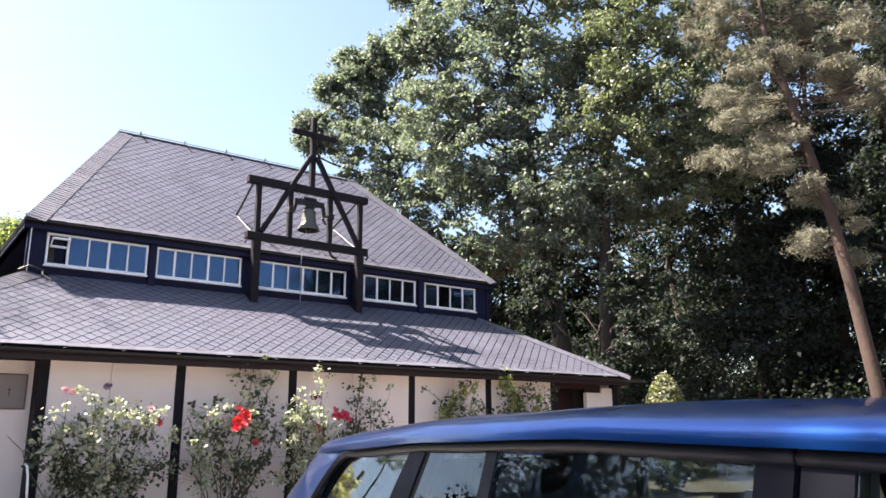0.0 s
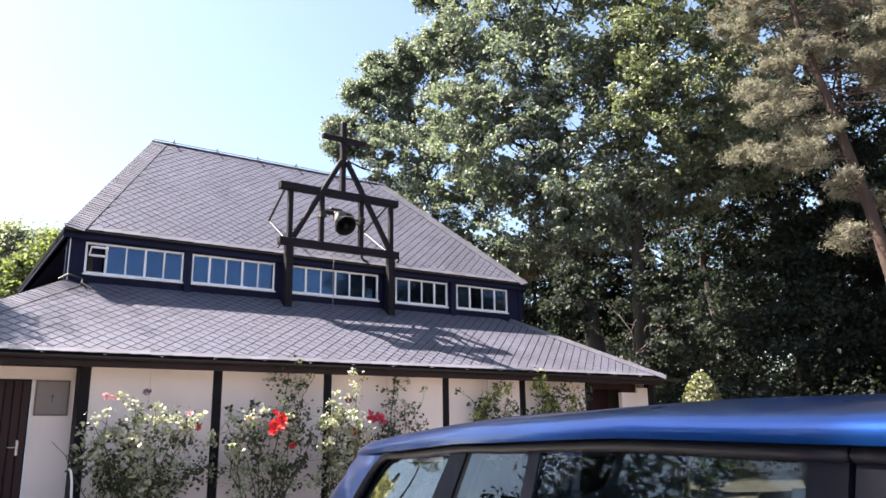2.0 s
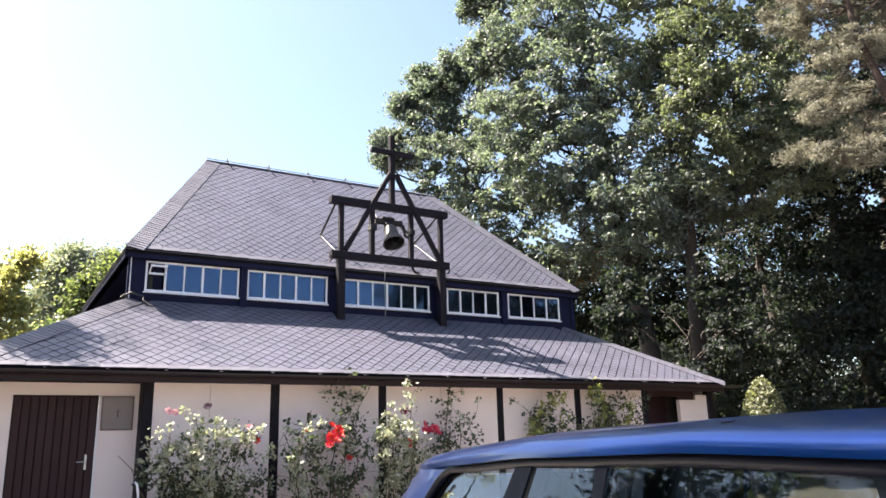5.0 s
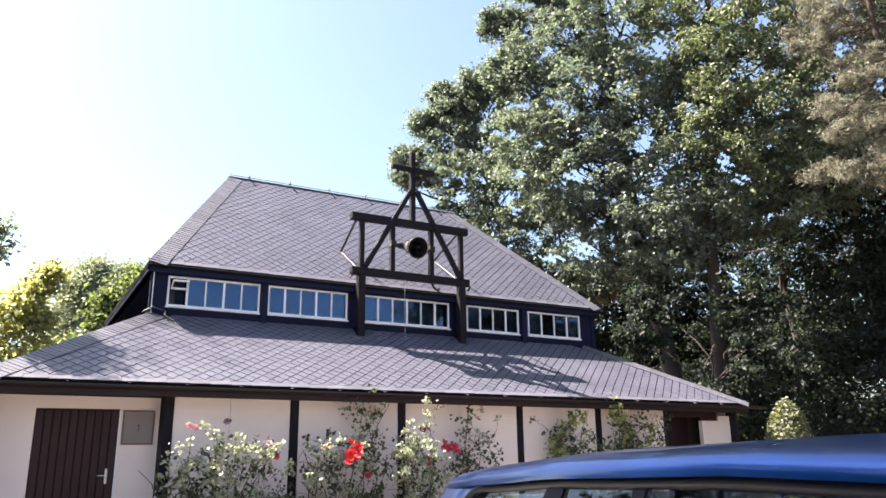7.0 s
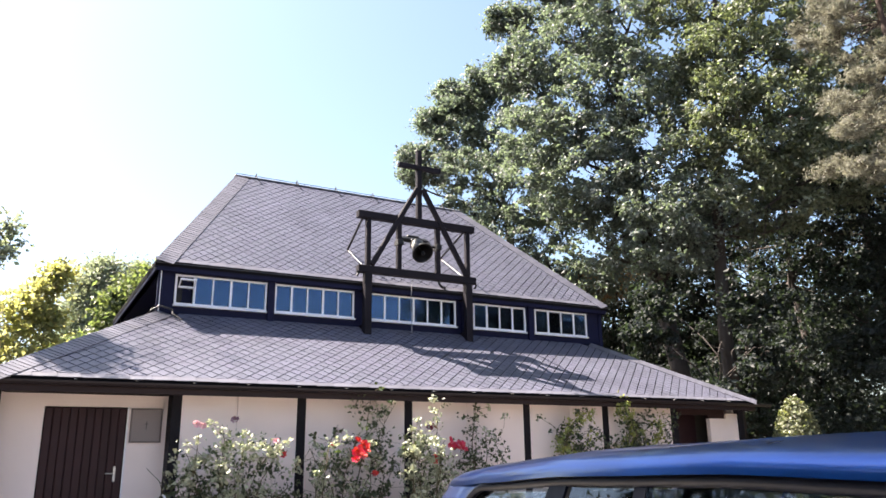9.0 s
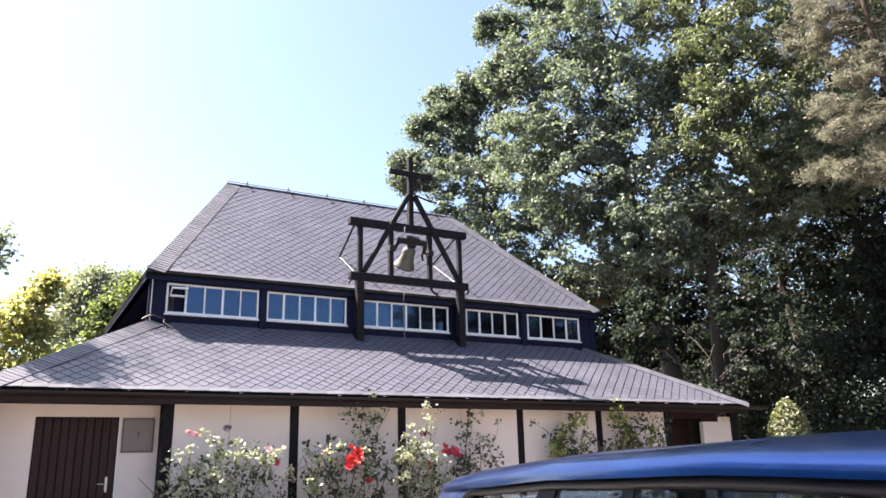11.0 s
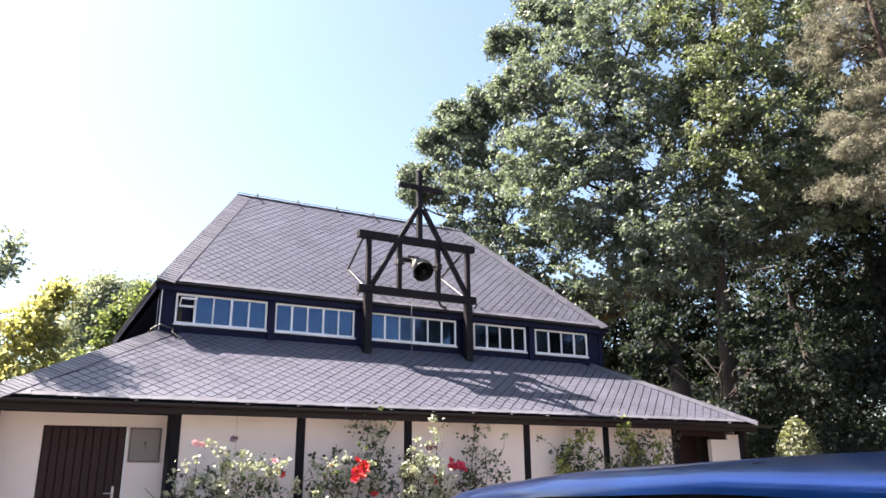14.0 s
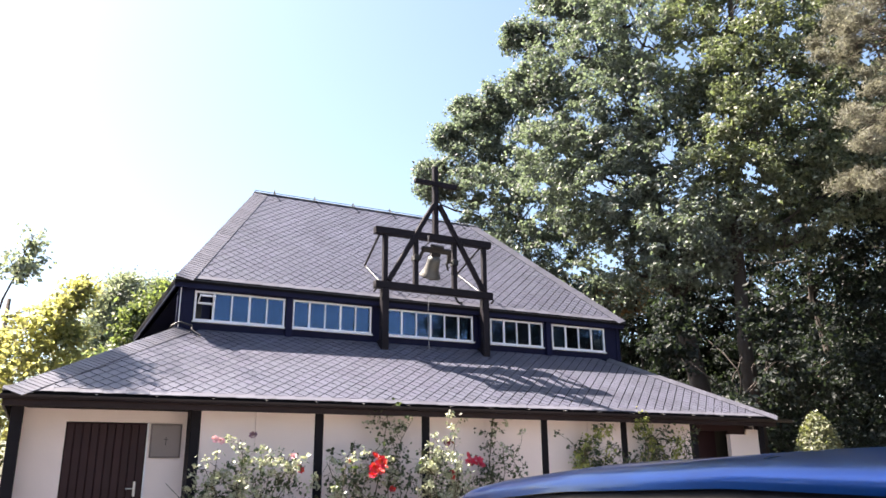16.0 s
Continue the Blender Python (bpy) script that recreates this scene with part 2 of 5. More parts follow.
def make_ground():
    bm = B()
    bmesh.ops.create_grid(bm, x_segments=60, y_segments=60, size=400)
    for v in bm.verts:
        v.co.z = GROUND + (0.0 if abs(v.co.x) < 30 and abs(v.co.y) < 30 else 0.3 * noise.noise(v.co * 0.02))
    tagged(part("ground", bm, "soil"), "dark earth under the trees round the chapel", "ground", kind="structure")
    # unseen yard surface, kept pale to bounce sunlight onto the wall
    bm = B()
    solid(bm, [(-14, -26, GROUND + 0.012), (13.5, -26, GROUND + 0.012), (13.5, -3.2, GROUND + 0.012), (-14, -3.2, GROUND + 0.012)], (0, 0, -0.1))
    tagged(part("pavement", bm, "asphalt"), "unseen asphalt of the yard, pale to bounce light onto the chapel", "pavement", kind="structure")
    bm = B()
    block(bm, (0.4, -0.35, GROUND - 0.05), (15.3, 0.5, 0.0), 0.01)
    tagged(part("plinth", bm, "concrete"), "low concrete plinth along the chapel wall", "plinth", kind="structure")


# ---- chapel ----
XL, XR, EY, EZ = 0.45, 14.97, -0.435, 2.337         # lower eave
RISE = 1.403 / 2.422
CX0, CX1, CY, CZ = 2.92, 12.78, 1.987, 3.74        # clerestory wall
UX0, UX1, UY, UZ = 2.76, 12.93, 1.82, 4.633        # upper eave
RX0, RX1, RY, RZ = 4.81, 10.85, 5.19, 7.683        # ridge
BACK = 2 * RY
POSTS = [(0.57, 0.72), (2.93, 3.07), (4.84, 4.98), (6.73, 6.87), (9.17, 9.303), (11.04, 11.178), (12.86, 13.03), (14.85, 15.0)]
WALL_TOP = 2.18

chapel = thing("chapel", "chapel with black timber frame, cream walls and grey slate roofs", "building")


def clip(poly, a, b, c):
    """The part of a flat polygon where a * u + b * v + c >= 0."""
    out = []
    for i, p in enumerate(poly):
        q = poly[(i + 1) % len(poly)]
        dp, dq = a * p[0] + b * p[1] + c, a * q[0] + b * q[1] + c
        if dp >= 0:
            out.append(p)
        if (dp >= 0) != (dq >= 0):
            s = dp / (dp - dq)
            out.append((p[0] + s * (q[0] - p[0]), p[1] + s * (q[1] - p[1])))
    return out



def slates(roof, corner_l, corner_r, top_l, top_r, near_x, strip=0.32, seed=1, size=0.24):
    """Diamond slates on one roof face, with a band of narrow slates along both hips. Whole slates with x under near_x stand singly."""
    SLATE_W = SLATE_H = size
    rnd = random.Random(seed)
    o, u = Vector(corner_l), (Vector(corner_r) - Vector(corner_l)).normalized()
    v = Vector(top_l) - o
    v = (v - u * v.dot(u)).normalized()
    w = u.cross(v)
    frame_m = Matrix((u, v, w)).transposed().to_4x4()
    frame_m.translation = o

    def flat(p):
        d = Vector(p) - o
        return d.dot(u), d.dot(v)
    edge = [flat(p) for p in (corner_l, corner_r, top_r, top_l)]

    def side(p, q, inset):
        a, b = -(q[1] - p[1]), q[0] - p[0]
        n = math.hypot(a, b)
        a, b = a / n, b / n
        return a, b, -(a * p[0] + b * p[1]) - inset
    field = [side(edge[0], edge[1], 0.1), side(edge[1], edge[2], strip), side(edge[2], edge[3], 0.06), side(edge[3], edge[0], strip)]
    hw, hh, thick = SLATE_W / 2 - 0.012, SLATE_H / 2 - 0.012, 0.013
    bm = B()
    solid(bm, [(0, -hh, 0), (hw, 0, 0), (0, hh, 0), (-hw, 0, 0)], (0, 0, thick))
    one = mesh_of("slate", bm, "slate")
    rest = B()
    singles = []
    rows = int(edge[2][1] / (SLATE_H / 2)) + 2
    cols = int(edge[1][0] / SLATE_W) + 2
    for r in range(rows):
        for c in range(cols):
            cu, cv = (c + 0.5 * (r % 2)) * SLATE_W, r * SLATE_H / 2
            poly = [(cu, cv - hh), (cu + hw, cv), (cu, cv + hh), (cu - hw, cv)]
            cut = poly
            for s in field:
                cut = clip(cut, *s) if cut else cut
            if len(cut) < 3:
                continue
            lift = 0.013
            tip = rnd.gauss(0, 0.5)
            whole = len(cut) == 4 and all(math.dist(a, b) < 1e-6 for a, b in zip(cut, poly))
            if whole and o.x + cu < near_x and len(singles) < 320:
                m = frame_m @ pose(cu, cv, lift, 0.4 + tip, rnd.gauss(0, 0.4), rnd.gauss(0, 0.5))
                singles.append(m)
            else:
                tilt = math.radians(0.4 + tip)
                a = [rest.verts.new(frame_m @ Vector((x, y, lift + (y - cv) * tilt))) for x, y in cut]
                b = [rest.verts.new(frame_m @ Vector((x, y, lift + thick + (y - cv) * tilt))) for x, y in cut]
                rest.faces.new(b)
                for k in range(len(a)):
                    rest.faces.new((a[k - 1], a[k], b[k], b[k - 1]))
    # bands of narrow slates along the hips, and the eave course
    strips = B()

    def shingle(p, q, wid, push):
        d = Vector((q[0] - p[0], q[1] - p[1], 0))
        nrm = Vector((-d.y, d.x, 0)).normalized() * wid
        lo = [Vector((p[0], p[1], 0.02 + push)), Vector((q[0], q[1], 0.027 + push)), Vector((q[0], q[1], 0.027 + push)) + nrm, Vector((p[0], p[1], 0.02 + push)) + nrm]
        vs = [strips.verts.new(frame_m @ x) for x in lo] + [strips.verts.new(frame_m @ (x + Vector((0, 0, 0.01)))) for x in lo]
        for f in ((4, 5, 6, 7), (0, 1, 5, 4), (1, 2, 6, 5), (2, 3, 7, 6), (3, 0, 4, 7)):
            strips.faces.new([vs[k] for k in f])
    for a, b in ((edge[1], edge[2]), (edge[3], edge[0])):
        n = int(math.dist(a, b) / 0.082)
        for k in range(n):
            p = (a[0] + (b[0] - a[0]) * k / n, a[1] + (b[1] - a[1]) * k / n)
            q = (a[0] + (b[0] - a[0]) * (k + 1.06) / n, a[1] + (b[1] - a[1]) * (k + 1.06) / n)
            shingle(p, q, strip - 0.006, rnd.uniform(0, 0.004))
    n = int(edge[1][0] / 0.3)
    for k in range(n):
        shingle((edge[1][0] * k / n, -0.02), (edge[1][0] * (k + 0.985) / n, -0.02), 0.13, 0.004 + rnd.uniform(0, 0.003) - 0.016)
    tagged(part("slate_field", rest, "slate_rest", roof), kind="stuff")
    tagged(part("hip_slate_band", strips, "slate_strip", roof, "band of narrow grey slates along the hips"), kind="stuff")
    for m in singles:
        ob = new("slate", one)
        ob.parent = roof
        ob.matrix_basis = m


def make_roofs():
    top_y, top_z = CY + 0.02, EZ + (CY + 0.02 - EY) * RISE
    run = top_y - EY
    d = 0.09
    # lower roof: four slopes round the clerestory
    def slope(name, loop, parent, label=""):
        bm = B()
        solid(bm, loop, (0, 0, -d))
        return part(name, bm, "felt", parent, label)

    lower = slope("lower_roof", [(XL, EY, EZ), (XR, EY, EZ), (XR - run, top_y, top_z), (XL + run, top_y, top_z)], chapel, "lower grey slate roof sloping to the gutters")
    slope("rear_slope", [(XL, BACK - EY, EZ), (XR, BACK - EY, EZ), (XR - run, BACK - top_y, top_z), (XL + run, BACK - top_y, top_z)], lower)
    for x0, x1 in ((XL, XL + run), (XR, XR - run)):
        slope("side_slope", [(x0, EY, EZ), (x0, BACK - EY, EZ), (x1, BACK - top_y, top_z), (x1, top_y, top_z)], lower)
    upper = slope("upper_roof", [(UX0, UY, UZ), (UX1, UY, UZ), (RX1, RY, RZ), (RX0, RY, RZ)], chapel, "steep grey slate hipped upper roof")
    slope("rear_slope", [(UX0, BACK - UY, UZ), (UX1, BACK - UY, UZ), (RX1, RY, RZ), (RX0, RY, RZ)], upper)
    for x0, r in ((UX0, RX0), (UX1, RX1)):
        slope("hip_slope", [(x0, UY, UZ), (x0, BACK - UY, UZ), (r, RY, RZ)], upper)
    slates(lower, (XL, EY, EZ), (XR, EY, EZ), (XL + run, top_y, top_z), (XR - run, top_y, top_z), 8.0, seed=3, size=0.228)
    slates(upper, (UX0, UY, UZ), (UX1, UY, UZ), (RX0, RY, RZ), (RX1, RY, RZ), 8.0, seed=4, size=0.216)
    # ridge cap, zinc drip edges
    bm = B()
    beam(bm, (RX0 - 0.03, RY, RZ + 0.012), (RX1 + 0.03, RY, RZ + 0.012), 0.14, 0.026, 0.006)
    part("ridge_cap", bm, "zinc", upper, "thin grey metal ridge capping")
    bm = B()
    beam(bm, (UX0, UY - 0.012, UZ - 0.028), (UX1, UY - 0.012, UZ - 0.028), 0.02, 0.02, 0.003)
    part("drip_edge", bm, "wire", upper, "thin metal drip edge")
    bm = B()
    beam(bm, (UX0 + 0.03, UY + 0.03, UZ - 0.11), (UX1 - 0.03, UY + 0.03, UZ - 0.11), 0.035, 0.11, 0.004)
    part("fascia", bm, "navy", upper)
    for x in (UX0 + 0.03, UX1 - 0.03):
        bm = B()
        beam(bm, (x, UY + 0.05, UZ - 0.11), (x, BACK - UY - 0.05, UZ - 0.11), 0.035, 0.11, 0.004)
        part("side_fascia", bm, "navy", upper)
    bm = B()
    beam(bm, (XL + 0.03, EY + 0.03, EZ - 0.12), (XR - 0.03, EY + 0.03, EZ - 0.12), 0.035, 0.14, 0.004)
    part("fascia", bm, "soffit", lower)
    for x in (XL + 0.03, XR - 0.03):
        bm = B()
        beam(bm, (x, EY + 0.05, EZ - 0.12), (x, BACK - EY - 0.05, EZ - 0.12), 0.035, 0.14, 0.004)
        part("side_fascia", bm, "soffit", lower)
    bm = B()
    block(bm, (XL + 0.05, EY + 0.05, 2.19), (XR - 0.05, 0.35, 2.215))
    part("soffit", bm, "soffit", lower, "dark brown boarded soffit")
    # gutter: a half-round trough with brackets
    bm = B()
    r = 0.062
    prof = [(r * math.cos(a), r * math.sin(a)) for a in (math.pi + math.pi * k / 8 for k in range(9))]
    prof += [(x * 0.9, y * 0.9) for x, y in prof[::-1]]
    loop = [(XL - 0.05, EY - 0.035 + y, EZ - 0.045 + z) for y, z in prof]
    solid(bm, loop, (XR - XL + 0.42, 0, 0))
    gutter = part("gutter", bm, "gutter", lower, "dark half-round gutter along the eave")
    for k in range(19):
        x = XL + 0.35 + k * 0.78
        bm = B()
        beam(bm, (x, EY + 0.03, EZ - 0.012), (x, EY - 0.1, EZ - 0.022), 0.03, 0.006, 0)
        part("bracket", bm, "zinc", gutter)
    # hooks for the conductor wire along the ridge and on the lower hip
    for k in range(6):
        x = RX0 + 0.45 + k * 1.0
        bm = B()
        tube(bm, [(x, RY - 0.05, RZ + 0.02), (x, RY - 0.1, RZ + 0.1), (x, RY - 0.2, RZ - 0.04), (x + 0.1, RY - 0.28, RZ - 0.2)], 0.012, 6)
        part("roof_hook", bm, "wire", upper)
    bm = B()
    h = Vector((XL + run, top_y, top_z))
    tube(bm, [h + Vector((-0.12, -0.02, 0.02)), h + Vector((0.02, -0.1, 0.1)), h + Vector((0.22, -0.18, 0.03)), h + Vector((0.2, -0.3, -0.07)), h + Vector((0.34, -0.42, -0.18))], 0.018, 6)
    part("roof_hook", bm, "wire", lower)
    bm = B()
    tube(bm, [(RX0, RY, RZ + 0.075), (RX1, RY, RZ + 0.075)], 0.008, 5)
    part("conductor_wire", bm, "wire", upper)


def make_window(x0, x1, panes, vent=False):
    z0, z1 = 3.905, 4.455
    y = CY - 0.03
    bm = B()
    t = 0.036
    for a, b in (((x0, y, z0), (x1, y + 0.06, z0 + t)), ((x0, y, z1 - t), (x1, y + 0.06, z1)), ((x0, y, z0 + t), (x0 + t, y + 0.06, z1 - t)), ((x1 - t, y, z0 + t), (x1, y + 0.06, z1 - t))):
        block(bm, a, b, 0.004)
    win = part("window", bm, "white", chapel, "long clerestory window with white frame and dark panes")
    bm = B()
    block(bm, (x0 - 0.02, y - 0.035, z0 - 0.028), (x1 + 0.02, y + 0.05, z0 - 0.002), 0.004)
    part("sill", bm, "white", win)
    step = (x1 - x0 - t) / panes
    for k in range(panes):
        a, b = x0 + t / 2 + k * step, x0 + t / 2 + (k + 1) * step
        if k:
            bm = B()
            wide = 0.02 if k % 2 else 0.013
            block(bm, (a - wide, y + 0.004, z0 + t), (a + wide, y + 0.05, z1 - t), 0.003)
            part("mullion", bm, "white", win)
        lo, hi = a + 0.022, b - 0.022
        bm = B()
        if vent and k == 0:
            # the top-hung vent stands tilted open
            zc = z0 + 0.3
            m = Matrix.Translation((0, y + 0.02, zc)) @ pose(0, 0, 0, -22)
            for p, q in (((lo, -0.006, -0.02), (hi, 0.02, 0.012)), ((lo, -0.006, 0.2), (hi, 0.02, 0.225)), ((lo, -0.006, 0.0), (lo + 0.02, 0.02, 0.2)), ((hi - 0.02, -0.006, 0.0), (hi, 0.02, 0.2))):
                block(bm, p, q)
            bm.transform(Matrix.Translation((0, y - 0.09, zc)) @ pose(0, 0, 0, 62))
            part("vent_sash", bm, "white", win, "tilted open white vent sash")
            continue
        block(bm, (lo, y + 0.024, z0 + t), (hi, y + 0.03, z1 - t))
        part("pane", bm, "pane", win)


def make_walls():
    # clerestory: wall pieces round the window openings
    wins = [(3.14, 4.80, 5, True), (4.95, 6.56, 5, False), (6.88, 8.88, 6, False), (9.31, 10.67, 4, False), (10.92, 12.40, 4, False)]
    z0, z1 = 3.905, 4.455
    pieces = [((CX0, CY, 3.45), (CX1, CY + 0.16, z0)), ((CX0, CY, z1), (CX1, CY + 0.16, UZ + 0.02)), ((CX0, BACK - CY - 0.16, 3.45), (CX1, BACK - CY, UZ + 0.02))]
    xs = [CX0] + [v for w in wins for v in w[:2]] + [CX1]
    pieces += [((xs[k], CY, z0), (xs[k + 1], CY + 0.16, z1)) for k in range(0, len(xs), 2)]
    # ends set back so the eaves shade them, over an added flashing board
    for x in (CX0 + 0.38, CX1 - 0.54):
        pieces.append(((x, CY + 0.16, 3.45), (x + 0.16, BACK - CY - 0.16, UZ + 0.02)))
    for x in (CX0, CX1 - 0.38):
        pieces.append(((x, CY + 0.16, 3.6), (x + 0.38, BACK - CY - 0.16, 3.76)))
        pieces.append(((x, CY + 0.16, UZ - 0.12), (x + 0.38, BACK - CY - 0.16, UZ - 0.08)))
    for lo, hi in pieces:
        bm = B()
        block(bm, lo, hi)
        part("clerestory_wall", bm, "navy", chapel, "dark stained boarded clerestory wall")
    for w in wins:
        make_window(*w)
    for x in (4.875, 9.09, 10.795):
        bm = B()
        block(bm, (x - 0.065, CY - 0.09, 3.6), (x + 0.065, CY - 0.003, UZ - 0.05), 0.008)
        part("wall_post", bm, "navy", chapel)
    for x in (CX0 - 0.02, CX1 + 0.02):
        bm = B()
        block(bm, (x - 0.05, CY - 0.03, 3.62), (x + 0.05, CY + 0.08, UZ - 0.06), 0.006)
        part("corner_post", bm, "navy", chapel)
    bm = B()
    block(bm, (CX0 - 0.035, CY - 0.045, 3.75), (CX0 - 0.02, CY - 0.034, UZ - 0.1))
    part("corner_bead", bm, "white", chapel, "thin pale corner bead")
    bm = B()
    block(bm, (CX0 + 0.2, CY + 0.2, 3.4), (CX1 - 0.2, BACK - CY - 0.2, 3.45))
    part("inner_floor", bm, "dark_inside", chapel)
    # lower wall: posts, panels, head beam
    for a, b in POSTS:
        bm = B()
        block(bm, (a, -0.022, GROUND), (b, 0.34 if a < 3 else 0.12, WALL_TOP + 0.002), 0.006)
        part("post", bm, "timber", chapel, "black stained timber post")
    bm = B()
    block(bm, (0.55, -0.03, WALL_TOP), (15.02, 0.14, 2.3), 0.006)
    part("head_beam", bm, "timber", chapel, "black timber beam under the eave")
    for k in range(1, 6):
        a, b = POSTS[k][1] + 0.001, POSTS[k + 1][0] - 0.001
        mid = (a + b) / 2 + 0.06 * (-1) ** k
        for p, q in ((a, mid - 0.003), (mid + 0.003, b)):
            bm = B()
            block(bm, (p, 0.0, 0.0), (q, 0.1, WALL_TOP - 0.001), 0.002)
            part("wall_panel", bm, "plaster", chapel, "cream rendered wall panel")
    # the door bay, set back a little
    a, b, y = POSTS[0][1], POSTS[1][0], 0.34
    for lo, hi in (((a, y, 0), (1.275, y + 0.1, WALL_TOP)), ((2.372, y, 0), (b, y + 0.1, WALL_TOP)), ((1.275, y, 2.005), (2.372, y + 0.1, WALL_TOP))):
        bm = B()
        block(bm, lo, hi)
        part("wall_panel", bm, "plaster", chapel)
    bm = B()
    block(bm, (1.278, y + 0.03, 0.0), (2.369, y + 0.07, 2.0))
    door = part("door", bm, "brown", chapel, "closed dark brown boarded door")
    for k in range(10):
        x = 1.283 + k * 0.1083
        bm = B()
        block(bm, (x + 0.004, y + 0.004, 0.02), (x + 0.1043, y + 0.031, 1.985), 0.008)
        part("board", bm, "brown", door)
    bm = B()
    block(bm, (2.245, y - 0.006, 0.96), (2.282, y + 0.005, 1.17), 0.004)
    tube(bm, [(2.263, y, 1.07), (2.263, y - 0.05, 1.07), (2.14, y - 0.055, 1.072)], 0.009, 8)
    part("handle", bm, "alloy", door, "brushed metal lever handle")
    bm = B()
    block(bm, (2.37, y - 0.012, 0.0), (2.392, y + 0.05, 2.01))
    part("door_frame", bm, "white", door)
    # right-hand porch
    bm = B()
    block(bm, (13.03, 0.5, 0), (14.06, 0.56, WALL_TOP))
    porch = part("porch_door", bm, "brown", chapel, "dark brown door in the shaded porch")
    bm = B()
    block(bm, (13.42, 0.485, 0.05), (13.5, 0.5, 2.05))
    part("board", bm, "timber", porch)
    bm = B()
    block(bm, (14.0, 0.02, 0), (14.5, 0.12, 1.99))
    block(bm, (14.5, 0.02, 0), (14.85, 0.12, 2.1))
    part("wall_panel", bm, "plaster", chapel)
    bm = B()
    block(bm, (13.03, 0.06, 2.06), (14.5, 0.12, WALL_TOP))
    block(bm, (14.0, 0.07, 1.99), (14.5, 0.12, 2.06))
    part("lintel", bm, "brown", chapel)
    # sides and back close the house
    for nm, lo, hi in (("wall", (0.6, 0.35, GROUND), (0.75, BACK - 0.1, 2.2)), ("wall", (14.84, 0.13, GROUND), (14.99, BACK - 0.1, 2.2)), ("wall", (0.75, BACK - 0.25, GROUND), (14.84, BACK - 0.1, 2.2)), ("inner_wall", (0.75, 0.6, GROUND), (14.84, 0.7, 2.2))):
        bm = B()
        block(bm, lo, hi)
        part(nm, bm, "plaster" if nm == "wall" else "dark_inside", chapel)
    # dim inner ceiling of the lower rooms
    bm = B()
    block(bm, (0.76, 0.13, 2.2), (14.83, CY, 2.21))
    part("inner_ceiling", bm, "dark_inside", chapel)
    # notice panel
    t = thing("notice_board", "small framed grey notice panel on the wall beside the door", "notice board", (0, 0.22, 0))
    bm = B()
    block(bm, (2.44, 0.1, 1.52), (2.84, 0.118, 1.975))
    part("panel", bm, "notice", t)
    for lo, hi in (((2.42, 0.085, 1.5), (2.86, 0.118, 1.52)), ((2.42, 0.085, 1.975), (2.86, 0.118, 1.99)), ((2.42, 0.085, 1.52), (2.44, 0.118, 1.975)), ((2.84, 0.085, 1.52), (2.86, 0.118, 1.975))):
        bm = B()
        block(bm, lo, hi)
        part("frame_bar", bm, "notice_edge", t)
    bm = B()
    block(bm, (2.64, 0.092, 1.68), (2.648, 0.099, 1.8))
    block(bm, (2.62, 0.092, 1.765), (2.67, 0.099, 1.772))
    part("catch", bm, "iron", t)


# ---- bell frame and bell ----
BY = CY - 0.3
PIVOT = (7.82, BY, 5.5)


